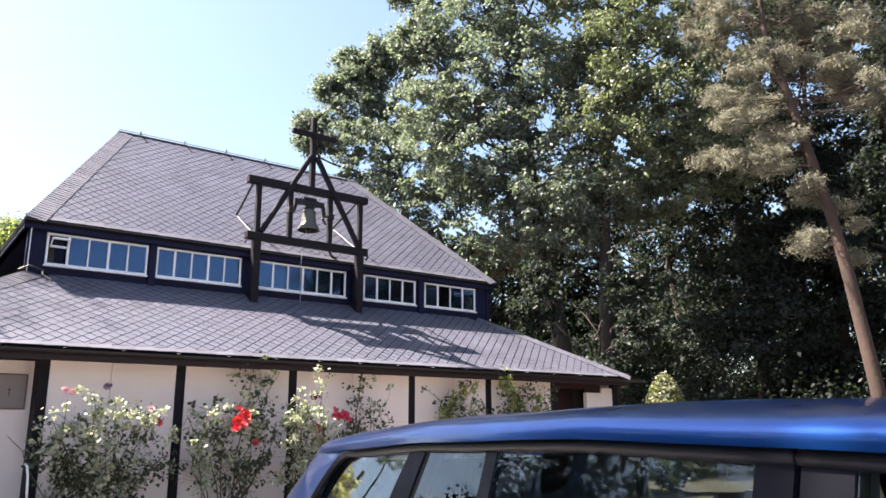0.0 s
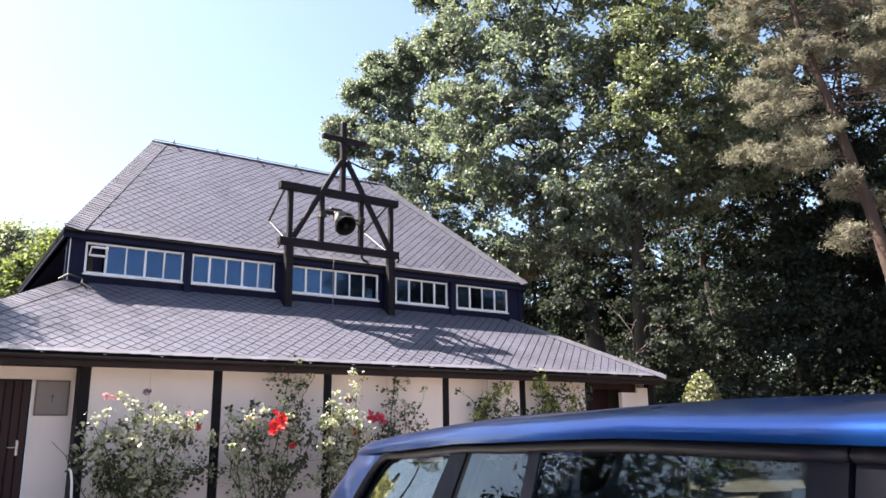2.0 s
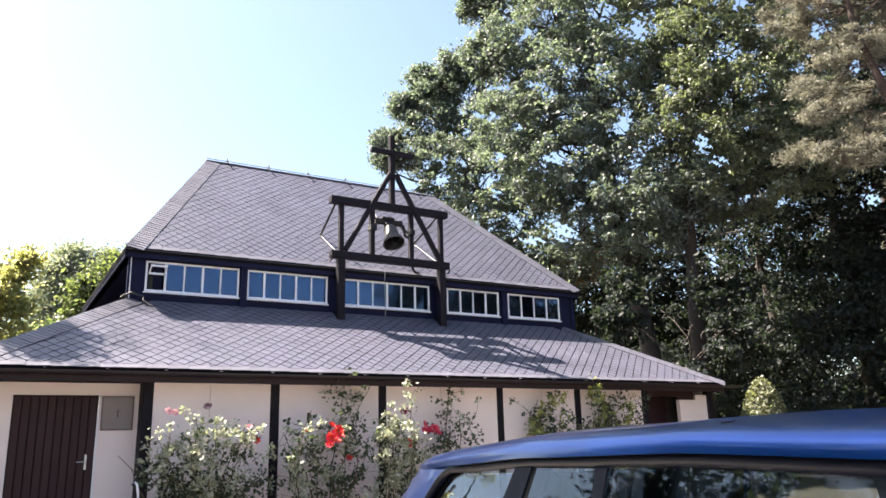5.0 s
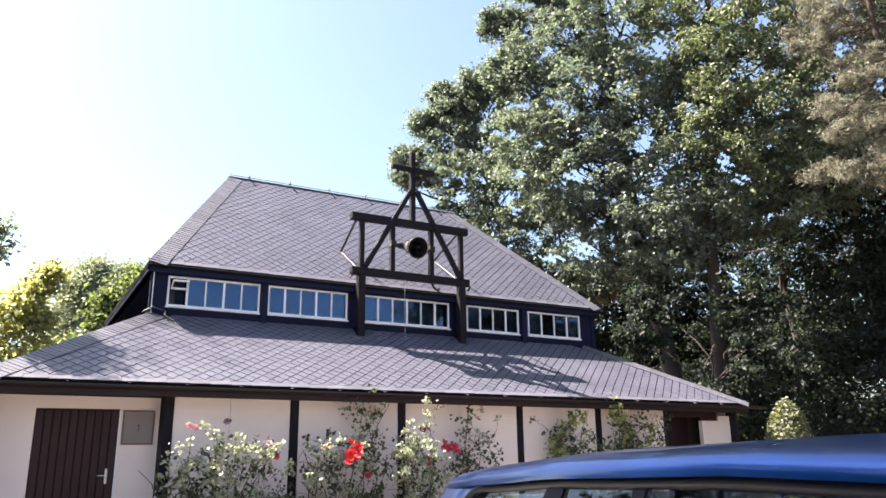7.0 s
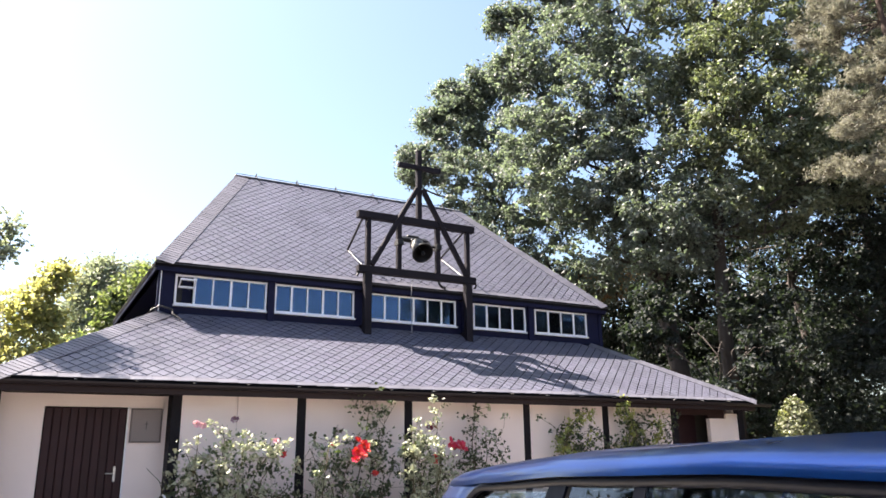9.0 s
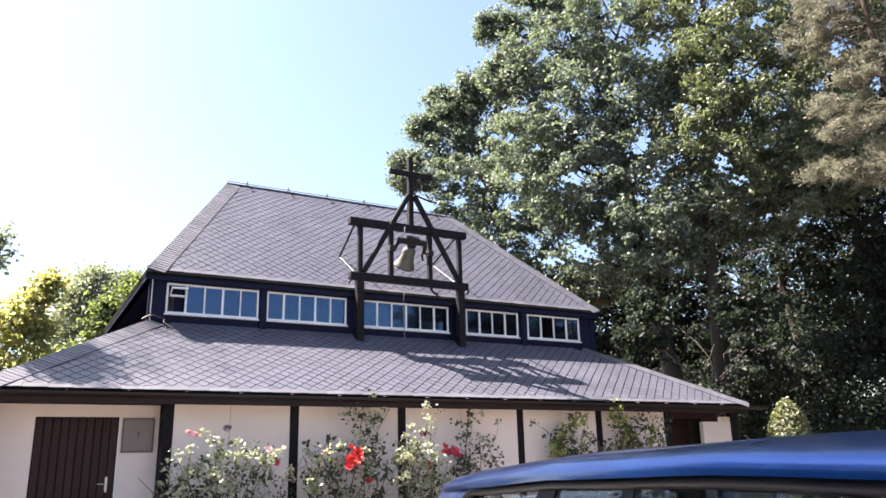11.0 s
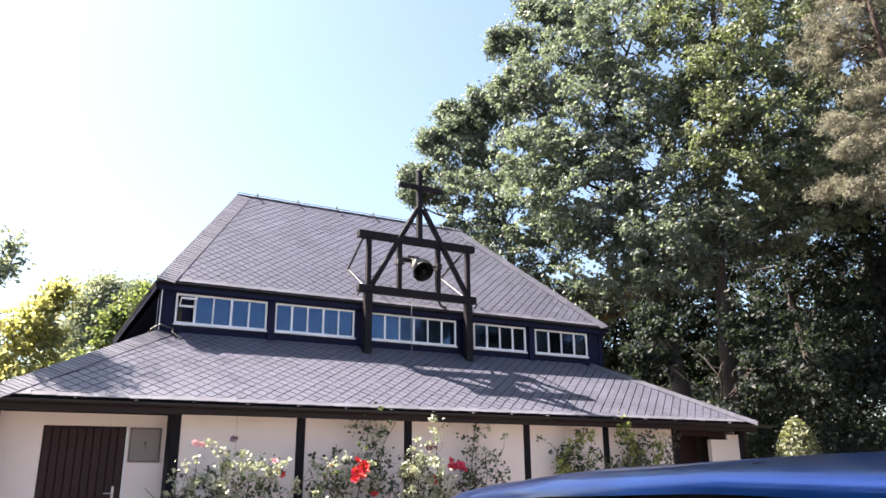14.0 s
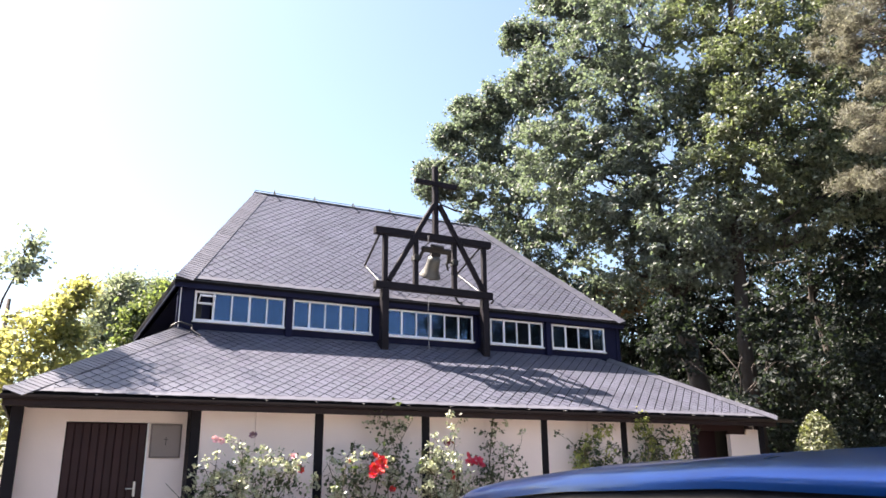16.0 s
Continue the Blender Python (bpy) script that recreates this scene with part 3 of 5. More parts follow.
def make_bell_frame():
    t = thing("belfry", "open black timber belfry with a cross on the chapel front", "belfry")

    def timber(name, p, q, w, h, label="", parent=t):
        bm = B()
        beam(bm, p, q, w, h, 0.01)
        return part(name, bm, "timber", parent, label)
    xl, xr = 6.72, 9.02
    timber("lower_beam", (6.5, BY, 4.86), (9.2, BY, 4.86), 0.15, 0.15)
    timber("upper_beam", (6.48, BY, 5.99), (9.18, BY, 5.99), 0.15, 0.15)
    for x in (xl, xr):
        timber("post", (x, BY, 3.5), (x, BY, 4.785), 0.15, 0.15)
        timber("side_post", (x, BY, 4.935), (x, BY, 5.915), 0.1, 0.1)
        timber("bracket", (x, BY + 0.07, 3.72), (x, CY - 0.002, 3.72), 0.1, 0.12)
        timber("bracket", (x, BY + 0.07, 4.5), (x, CY - 0.002, 4.5), 0.1, 0.1)
    for x in (7.4, 8.3):
        timber("inner_post", (x, BY, 4.935), (x, BY, 5.915), 0.1, 0.1)
    for s, x in ((1, xl + 0.06), (-1, xr - 0.06)):
        timber("brace", (x, BY - 0.062, 4.95), (7.86 - s * 0.06, BY - 0.062, 6.72), 0.085, 0.1)
    cross = timber("cross", (7.86, BY, 5.95), (7.86, BY, 7.6), 0.11, 0.11, "black timber cross above the frame")
    bm = B()
    beam(bm, (7.36, BY - 0.03, 7.2), (8.36, BY - 0.03, 7.2), 0.1, 0.1, 0.01)
    part("cross_arm", bm, "timber", cross)
    # stays back to the roof
    for x, foot in ((xl - 0.1, (6.71, 2.77, 5.53)), (xr - 0.05, (9.0, 2.86, 5.61))):
        bm = B()
        tube(bm, [(x, BY + 0.08, 5.93), foot], 0.024, 6)
        part("stay", bm, "iron", t, "dark metal stay to the roof")
        bm = B()
        tube(bm, [foot, (x + 0.08, BY + 0.08, 4.9)], 0.011, 6)
        part("stay_wire", bm, "wire", t)
    for x in (6.5, 9.2):
        bm = B()
        tube(bm, [(x - 0.02, BY - 0.02, 4.7), (x + 0.02, BY - 0.02, 4.76), (x, BY - 0.02, 4.83)], 0.02, 6)
        part("bolt", bm, "iron", t)
    for x in (7.4, 8.3):
        bm = B()
        block(bm, (x - 0.06, BY - 0.09, 5.44), (x + 0.06, BY + 0.09, 5.56), 0.01)
        part("bearing", bm, "iron", t)
    bm = B()
    tube(bm, [(7.72, BY + 0.02, 4.8), (7.73, BY + 0.1, 4.4), (7.73, BY + 0.05, 3.58)], 0.007, 5)
    part("bell_rope", bm, "zinc", t, "thin bell rope hanging to the roof")
    bm = B()
    tube(bm, [(8.32, BY, 4.78), (8.34, BY - 0.03, 4.69), (8.42, BY + 0.02, 4.66), (8.62, BY + 0.25, 4.72)], 0.025, 6)
    part("cable_elbow", bm, "iron", t)
    return t


def make_bell():
    t = thing("bell", "small weathered bronze bell swinging under a cranked yoke", "bell", PIVOT)
    bm = B()
    beam(bm, (-0.33, 0, 0.22), (0.33, 0, 0.22), 0.09, 0.11, 0.012)
    for s in (-1, 1):
        beam(bm, (0.29 * s, 0, 0.2), (0.34 * s, 0, -0.02), 0.05, 0.06, 0.01)
        tube(bm, [(0.32 * s, 0, 0), (0.42 * s, 0, 0)], 0.022, 8)
    block(bm, (-0.1, -0.06, 0.1), (0.1, 0.06, 0.17), 0.012)
    block(bm, (-0.14, -0.065, 0.27), (0.14, 0.065, 0.33), 0.012)
    part("yoke", bm, "iron", t, "black cranked iron yoke")
    prof = [(0.0, 0.15), (0.045, 0.15), (0.05, 0.1), (0.095, 0.085), (0.125, 0.055), (0.135, 0.0), (0.142, -0.1), (0.155, -0.18), (0.178, -0.25), (0.21, -0.31), (0.228, -0.345), (0.225, -0.36), (0.212, -0.357)]
    bm = B()
    lathe(bm, prof, 40)
    bmesh.ops.recalc_face_normals(bm, faces=bm.faces)
    body = part("bell_body", bm, "bronze", t, smooth=True)
    # inner skin in black: the shade of the mouth is put into colour
    bm = B()
    lathe(bm, [(0.212, -0.357), (0.185, -0.31), (0.155, -0.24), (0.13, -0.15), (0.118, -0.05), (0.1, 0.04), (0.0, 0.06)], 40)
    bmesh.ops.recalc_face_normals(bm, faces=bm.faces)
    part("bell_inside", bm, "iron", body, "inside of the bell, shade put into its dark colour", True)
    bm = B()
    for z, r in ((-0.16, 0.152), (-0.29, 0.203), (0.02, 0.136)):
        ring = [(r * math.cos(a), r * math.sin(a), z) for a in (2 * math.pi * k / 40 for k in range(41))]
        tube(bm, ring, 0.006, 6, False)
    part("moulding", bm, "bronze", body)
    bm = B()
    tube(bm, [(0, 0, 0.05), (0, 0, -0.28), (0, 0, -0.31), (0, 0, -0.36), (0, 0, -0.4), (0, 0, -0.43)], [0.012, 0.014, 0.035, 0.045, 0.02, 0.012], 10)
    part("clapper", bm, "iron", t)
    bm = B()
    tube(bm, [(-0.3, 0, 0.2), (-0.22, 0.02, 0.36), (-0.24, 0.05, 0.5)], 0.014, 6)
    part("lever", bm, "zinc", t, "pale metal bell lever")
    bm = B()
    tube(bm, [(0.33, 0.0, 0.18), (0.37, 0.02, 0.05), (0.33, 0.03, -0.06), (0.39, 0.0, -0.18)], [0.03, 0.025, 0.03, 0.02], 8)
    part("counter_arm", bm, "iron", t)
    return t


make_ground()
make_roofs()
make_walls()
make_bell_frame()
bell = make_bell()


# ---- trees and plants ----
def leaf_mesh(name, centres, size, mat, rng, up=0.5, slim=0.55, outward=None):
    """Many small leaves folded along the rib, one at each centre."""
    c = np.asarray(centres, float)
    n = len(c)
    nrm = rng.normal(size=(n, 3)) + np.array((0, 0, up))
    if outward is not None:
        nrm += outward
    nrm /= np.linalg.norm(nrm, axis=1)[:, None] + 1e-9
    a = np.cross(nrm, rng.normal(size=(n, 3)))
    a /= np.linalg.norm(a, axis=1)[:, None] + 1e-9
    b = np.cross(nrm, a)
    s = (size * rng.uniform(0.6, 1.35, n))[:, None]
    v = np.empty((n, 4, 3))
    v[:, 0] = c - a * s * 0.5
    v[:, 1] = c + a * s * 0.06 + b * s * slim * 0.56 + nrm * s * 0.1
    v[:, 2] = c + a * s * 0.5 - nrm * s * 0.06
    v[:, 3] = c + a * s * 0.06 - b * s * slim * 0.56 + nrm * s * 0.1
    base = np.arange(n)[:, None] * 4
    faces = np.concatenate([base + np.array((0, 1, 2)), base + np.array((0, 2, 3))], axis=1).reshape(-1)
    me = bpy.data.meshes.new(name)
    me.vertices.add(n * 4)
    me.vertices.foreach_set("co", v.reshape(-1))
    me.loops.add(n * 6)
    me.loops.foreach_set("vertex_index", faces.astype(np.int32))
    me.polygons.add(n * 2)
    me.polygons.foreach_set("loop_start", np.arange(0, n * 6, 3, dtype=np.int32))
    me.materials.append(M[mat])
    me.update(calc_edges=True)
    return me


def clumps(lobes, per_lobe, rng, shell=0.55):
    """Places for tufts of leaves, most of them near the skin of the lobes."""
    out = []
    for (x, y, z, rx, ry, rz) in lobes:
        d = rng.normal(size=(per_lobe, 3))
        d /= np.linalg.norm(d, axis=1)[:, None]
        r = (shell + (1 - shell) * rng.uniform(0, 1, per_lobe) ** 0.6)[:, None]
        out.append(np.array((x, y, z)) + d * r * np.array((rx, ry, rz)))
    return np.concatenate(out)


def tufts(centres, radius, count, rng, flat=0.6):
    n = len(centres)
    p = np.repeat(centres, count, axis=0)
    rad = np.repeat(radius * rng.uniform(0.5, 1.4, n), count)[:, None]
    d = rng.normal(size=(n * count, 3)) * np.array((1, 1, flat)) * 0.6
    return p + d * rad


# openings cut to fit the camera's view: direction from it, half-widths, in degrees
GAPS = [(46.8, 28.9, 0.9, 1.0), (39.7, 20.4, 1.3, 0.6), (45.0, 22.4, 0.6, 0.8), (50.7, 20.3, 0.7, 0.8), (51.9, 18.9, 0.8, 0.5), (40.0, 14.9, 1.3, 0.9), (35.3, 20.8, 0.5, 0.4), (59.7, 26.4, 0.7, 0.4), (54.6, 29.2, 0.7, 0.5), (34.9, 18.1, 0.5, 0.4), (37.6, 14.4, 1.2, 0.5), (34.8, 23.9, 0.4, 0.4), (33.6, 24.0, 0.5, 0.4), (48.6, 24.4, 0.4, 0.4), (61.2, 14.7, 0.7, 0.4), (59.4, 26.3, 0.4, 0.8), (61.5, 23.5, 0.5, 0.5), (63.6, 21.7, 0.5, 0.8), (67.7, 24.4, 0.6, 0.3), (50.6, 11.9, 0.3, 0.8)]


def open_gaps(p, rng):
    """Which of the points stay: those outside the openings in the camera's view, with ragged rims."""
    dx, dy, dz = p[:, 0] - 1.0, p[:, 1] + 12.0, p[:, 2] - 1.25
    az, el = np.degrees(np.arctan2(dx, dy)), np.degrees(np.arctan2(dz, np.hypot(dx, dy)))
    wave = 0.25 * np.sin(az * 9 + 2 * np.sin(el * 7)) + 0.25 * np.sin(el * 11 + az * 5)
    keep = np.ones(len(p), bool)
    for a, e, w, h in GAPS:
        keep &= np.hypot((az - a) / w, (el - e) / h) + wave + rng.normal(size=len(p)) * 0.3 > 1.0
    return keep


def billows(centres, radius, count, rng):
    """Leaves on the upper and outer skin of rounded clumps: places and facings."""
    n = len(centres)
    d = rng.normal(size=(n * count, 3))
    d /= np.linalg.norm(d, axis=1)[:, None]
    d[:, 2] = np.where(rng.uniform(size=n * count) < 0.6, np.abs(d[:, 2]), d[:, 2])
    rad = np.repeat(radius * rng.uniform(0.55, 1.35, n), count) * rng.uniform(0.4, 1.2, n * count)
    return np.repeat(centres, count, axis=0) + d * rad[:, None] * np.array((1, 1, 0.72)), d


def limb(bm, a, b, r0, r1, rng, bend=0.12, sides=7, steps=6):
    a, b = np.array(a, float), np.array(b, float)
    ln = np.linalg.norm(b - a)
    off = rng.normal(size=3) * bend * ln
    pts, rad = [], []
    for k in range(steps + 1):
        s = k / steps
        pts.append(tuple(a + (b - a) * s + off * math.sin(math.pi * s) + rng.normal(size=3) * 0.012 * ln * (0 < s < 1)))
        rad.append(r0 + (r1 - r0) * s)
    tube(bm, pts, rad, sides)
    return pts


def tree(name, label, trunk, radius, lobes, mat, seed, slim=0.55, per_lobe=34, leaves=42, size=0.2, tuft=0.75, bark="bark", shell=0.5, crown_label="", twigs=6, category="tree", limb_r=0.42, billow=False, droop=0.45):
    """A tapered trunk along given points, a limb to each lobe with twigs, and a crown of single leaves."""
    rng = np.random.default_rng(seed)
    t = thing(name, label, category, trunk[0])
    off = np.array(trunk[0])
    bm = B()
    pts = [np.array(p) - off for p in trunk]
    n = len(pts)
    tube(bm, [tuple(p) for p in pts], [radius * (1.25 if k == 0 else 1 - 0.75 * k / (n - 1)) for k in range(n)], 12)
    lob = [(x - off[0], y - off[1], z - off[2], a, b, c) for x, y, z, a, b, c in lobes]
    for L in lob:
        e = np.array(L[:3])
        fine = [pts[j] + (pts[j + 1] - pts[j]) * s for j in range(n - 1) for s in (0, 0.25, 0.5, 0.75) if j or s > 0.4]
        k = int(np.argmin([abs(p[2] - (e[2] - droop * np.linalg.norm(e[:2] - p[:2]))) for p in fine]))
        way = limb(bm, fine[k], e, radius * limb_r, min(0.05, radius * limb_r * 0.4), rng)
        for _ in range(twigs):
            s = way[rng.integers(2, len(way))]
            d = rng.normal(size=3)
            d /= np.linalg.norm(d)
            limb(bm, s, np.array(s) + d * np.array(L[3:]) * 0.85, min(0.05, radius * limb_r * 0.5), 0.01, rng, 0.15, 5, 4)
    part("trunk", bm, bark, t, smooth=True)
    c = clumps(lob, per_lobe, rng, shell)
    p, face = billows(c, tuft, leaves, rng) if billow else (tufts(c, tuft, leaves, rng), None)
    if billow:
        wide = [(x, y, z, a * 1.16 + 0.1, b * 1.16 + 0.1, c * 1.16 + 0.1) for x, y, z, a, b, c in lob]
        sprigs = tufts(clumps(wide, per_lobe // 2, rng, 0.82), 0.24, 16, rng, 0.9)
        p = np.concatenate([p, sprigs])
        face = np.concatenate([face, rng.normal(size=sprigs.shape) * 0.4])
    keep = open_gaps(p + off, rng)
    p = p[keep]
    face = face[keep] * 1.1 if billow else None
    ob = new("crown", leaf_mesh("crown", p, size, mat, rng, slim=slim, outward=face))
    ob.parent = t
    tagged(ob, crown_label, kind="stuff")
    return t


def polar(az, dist, z):
    """A place by its direction from the camera, in degrees from +Y, and its distance."""
    return (1.0 + dist * math.sin(radians(az)), -12.0 + dist * math.cos(radians(az)), z)


# crowns are set by azimuth and elevation to fit the camera's view
def lobe(az, el, dist, r, flat=0.8):
    x, y, _ = polar(az, dist, 0)
    return (x, y, 1.25 + dist * math.tan(radians(el)), r, r, r * flat)


def make_trees():
    g = GROUND
    # the great oak beside the chapel
    tree("oak_tree", "tall old oak in full dark green leaf behind the chapel", [polar(46.4, 27, g), polar(45.8, 27, 3.5), polar(44.6, 27, 7), polar(43.9, 27, 9.6), polar(43.3, 27, 12.4), polar(42.9, 27.2, 15), polar(42.5, 27.5, 19)], 0.36,
         [lobe(39.0, 33, 27, 1.7), lobe(42, 36, 27, 2.6), lobe(46, 36, 27, 2.6), lobe(37, 28.5, 26, 1.7), lobe(40.4, 30, 26, 2.4), lobe(44.4, 31, 25.6, 2.4), lobe(36.6, 23.5, 26, 1.7), lobe(39.6, 24.6, 25.6, 2.2), lobe(43, 25.5, 25, 2.4), lobe(46.2, 26.5, 26, 2.2), lobe(38, 19.4, 26, 2.0), lobe(42, 20, 25.4, 2.2), lobe(45.4, 20.5, 25.4, 2.2), lobe(40.6, 15.2, 27, 1.7), lobe(45, 15.4, 25, 2.0), lobe(48, 16, 25, 1.8), lobe(34.4, 31.5, 27, 0.9), lobe(34.8, 28, 26.5, 0.9), lobe(37, 34, 27, 0.8)],
         "oak_leaf", 11, per_lobe=54, leaves=105, size=0.14, tuft=0.38, shell=0.35, billow=True, limb_r=0.2, crown_label="crown of many small dark green oak leaves")
    tree("oak_tree", "full yellow-green oak between the great oak and the pine", [polar(49.2, 25, g), polar(48.9, 25, 5), polar(49.3, 25, 9), polar(49.9, 25, 12), polar(50.6, 25.2, 15), polar(51, 25.4, 18)], 0.24,
         [lobe(50.4, 35.5, 26, 2.4), lobe(54.5, 35, 26.4, 2.6), lobe(49, 31, 25, 1.9), lobe(52.6, 31, 25, 2.4), lobe(56, 31, 26, 2.3), lobe(48.8, 27.2, 24.6, 1.6), lobe(51.4, 26.6, 24.4, 2.1), lobe(55, 27, 25, 2.3), lobe(58, 28, 26, 2.2), lobe(49.2, 22.4, 24.4, 1.7), lobe(52.4, 22, 24.4, 2.1), lobe(56, 22.6, 25, 2.2), lobe(51.6, 17.6, 25, 1.8), lobe(55, 18, 25.4, 2.1), lobe(58.4, 19, 26, 2.0)],
         "oak_leaf_warm", 16, per_lobe=50, leaves=115, size=0.13, tuft=0.38, shell=0.35, billow=True, limb_r=0.24, crown_label="crown of many small yellow-green oak leaves")
    # the lower oak whose crown stands over the ridge
    tree("oak_tree", "spreading oak with grey-green crown behind the roof ridge", [polar(37, 33, g), polar(36, 33, 5), polar(34, 33, 10), polar(33, 33, 14)], 0.32,
         [lobe(30.4, 24.2, 32, 1.6), lobe(33.2, 24.6, 32, 2.2), lobe(35.6, 22.6, 31.4, 1.9), lobe(28.6, 21.4, 32, 1.3), lobe(31.4, 20.6, 31, 1.9), lobe(34.4, 19.4, 31, 2.2), lobe(37.2, 18.4, 31, 1.9), lobe(26.4, 20.8, 32, 0.55), lobe(26.3, 22.2, 32, 0.5), lobe(30.2, 26, 32, 0.8), lobe(30.4, 17, 31, 1.6), lobe(33.4, 15.2, 31, 2.1), lobe(36.4, 14, 31, 2.0), lobe(39, 12.5, 31, 1.7), lobe(29.3, 26.4, 32, 0.7), lobe(27.9, 24.6, 32, 0.7), lobe(32.2, 27.2, 31, 0.9)],
         "oak_leaf_pale", 12, per_lobe=50, leaves=95, size=0.145, tuft=0.38, shell=0.35, billow=True, limb_r=0.2)
    # pine
    prng = np.random.default_rng(19)
    masses = [(59.2, 27.4, 0.77, 0.53), (57.9, 28.6, 0.65, 0.57), (62.9, 25.1, 0.86, 0.4), (60.5, 23.5, 0.78, 0.44), (60.0, 21.4, 0.56, 0.62), (58.6, 18.7, 0.46, 0.67), (61.5, 19.7, 0.55, 0.64), (61.0, 17.5, 0.4, 0.64), (68.1, 25.5, 0.57, 0.7), (67.1, 21.6, 0.5, 0.86), (66.0, 22.9, 0.32, 0.88), (63.6, 15.5, 0.3, 0.9), (63.2, 13.3, 0.22, 1.0), (65.4, 12.2, 0.2, 1.4), (64.2, 27.1, 0.6, 0.5), (60.5, 31.5, 0.9, 0.5), (65.5, 31, 0.9, 0.5), (63, 35, 0.8, 0.5), (70.5, 23, 0.8, 0.6)]
    shag = []
    for az, el, r, fl in masses:
        for _ in range(3 + int(r * 7)):
            shag.append(lobe(az + prng.normal() * 2.0 * r, el + prng.normal() * 2.5 * r * fl, prng.uniform(16.4, 18.4), prng.uniform(0.12, 0.42), 0.55))
    tree("pine_tree", "leaning Scots pine with red bark and grey-green needle tufts", [polar(66.6, 17, g), polar(66, 17, 2), polar(65.2, 17, 4.16), polar(64.6, 17, 5.42), polar(63.6, 17, 6.95), polar(63.0, 17, 7.9), polar(62.3, 17, 8.8), polar(61.7, 17, 9.7), polar(61.5, 17, 11), polar(61.5, 17, 13)], 0.145,
         shag, "needle", 13, per_lobe=9, leaves=85, size=0.1, tuft=0.16, slim=0.08, bark="pine_bark", shell=0.25, twigs=3, limb_r=0.08, droop=0.1, crown_label="grey-green tufts of pine needles")
    # trees of the wood to the right, in rows one behind another
    rng = np.random.default_rng(5)
    for k, (az, dist, top) in enumerate([(54, 33, 13), (59, 30, 15), (64, 31, 17), (69, 28, 19), (50, 37, 12), (45.5, 38, 11), (41.5, 40, 10), (74, 26, 20), (62, 38, 22), (71, 36, 24), (38.5, 44, 10.5)]):
        lobes = []
        for j in range(9):
            s = j / 8
            lobes.append(lobe(az + rng.uniform(-4.5, 4.5), math.degrees(math.atan2(1.2 + s * (top - 2), dist)), dist + rng.uniform(-2, 2), rng.uniform(1.9, 2.8)))
        tree("woodland_tree", "leafy tree of the wood beside the chapel, coloured as in shade", [polar(az, dist, g), polar(az + 0.5, dist, top * 0.3), polar(az - 0.4, dist, top * 0.6), polar(az, dist, top * 0.95)], 0.25,
             lobes, "shaded_wood_leaf", 30 + k, per_lobe=36, leaves=110, size=0.16, tuft=0.6, shell=0.4, billow=True)
    # deep woods behind them
    c = []
    for az in np.arange(34, 84, 0.5):
        for _ in range(7):
            dist = rng.uniform(44, 58)
            x, y, _z = polar(az, dist, 0)
            c.append((x, y, GROUND + rng.uniform(0.3, 9 + max(0, az - 50) * 0.5)))
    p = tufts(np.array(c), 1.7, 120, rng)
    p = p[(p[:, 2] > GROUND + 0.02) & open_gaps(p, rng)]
    tagged(new("far_woods", leaf_mesh("far_woods", p, 0.38, "shaded_wood_leaf", rng)), "dense woods far behind the chapel, coloured as in shade", "woods", kind="stuff")
    # an autumn-tinged small tree in the gap over the eave
    tree("small_tree", "small tree with browned leaves behind the eave", [polar(42, 31, g), polar(42, 31, 4), polar(41.5, 31, 8.6)], 0.07,
         [lobe(41.2, 13.8, 31, 0.35), lobe(40.2, 12.6, 31, 0.35), lobe(41.9, 12.9, 31, 0.6), lobe(41.0, 11.9, 31, 0.6)], "autumn_leaf", 21, per_lobe=12, leaves=22, size=0.15, tuft=0.4, bark="bark")
    # undergrowth, its leaves in a colour darkened for shade
    c = []
    for az in np.arange(36, 78, 0.6):
        for _ in range(4):
            x, y, _z = polar(az, rng.uniform(24, 40), 0)
            c.append((x, y, GROUND + rng.uniform(0.2, 2.6)))
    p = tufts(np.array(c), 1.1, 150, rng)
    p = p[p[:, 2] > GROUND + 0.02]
    tagged(new("undergrowth", leaf_mesh("undergrowth", p, 0.15, "shade_leaf", rng)), "leafy undergrowth at the edge of the wood, coloured as in shade", "undergrowth", kind="stuff")
    # trees beyond the chapel's other side, lit from behind
    tree("maple_tree", "sunlit maple with yellow-green leaves beside the chapel", [polar(-3.5, 24, g), polar(-3.3, 24, 2.5), polar(-3, 24, 6)], 0.2,
         [lobe(1.3, 12.3, 23, 0.22), lobe(0.7, 11.3, 23, 0.36), lobe(-0.5, 10, 23, 0.55), lobe(-1.9, 8.6, 23, 0.8), lobe(0.9, 9.2, 23, 0.42), lobe(0.1, 7.4, 23, 0.7), lobe(-3, 7, 23, 1.0), lobe(1.3, 5.4, 23, 0.6), lobe(-1.2, 5, 22.5, 1.1), lobe(-4, 5.4, 22, 1.4), lobe(0.5, 3, 22, 0.9), lobe(-3, 3, 22, 1.4)],
         "maple_leaf", 41, limb_r=0.12, twigs=6, per_lobe=32, leaves=26, size=0.15, tuft=0.32, shell=0.3, crown_label="crown of bright yellow-green leaves")
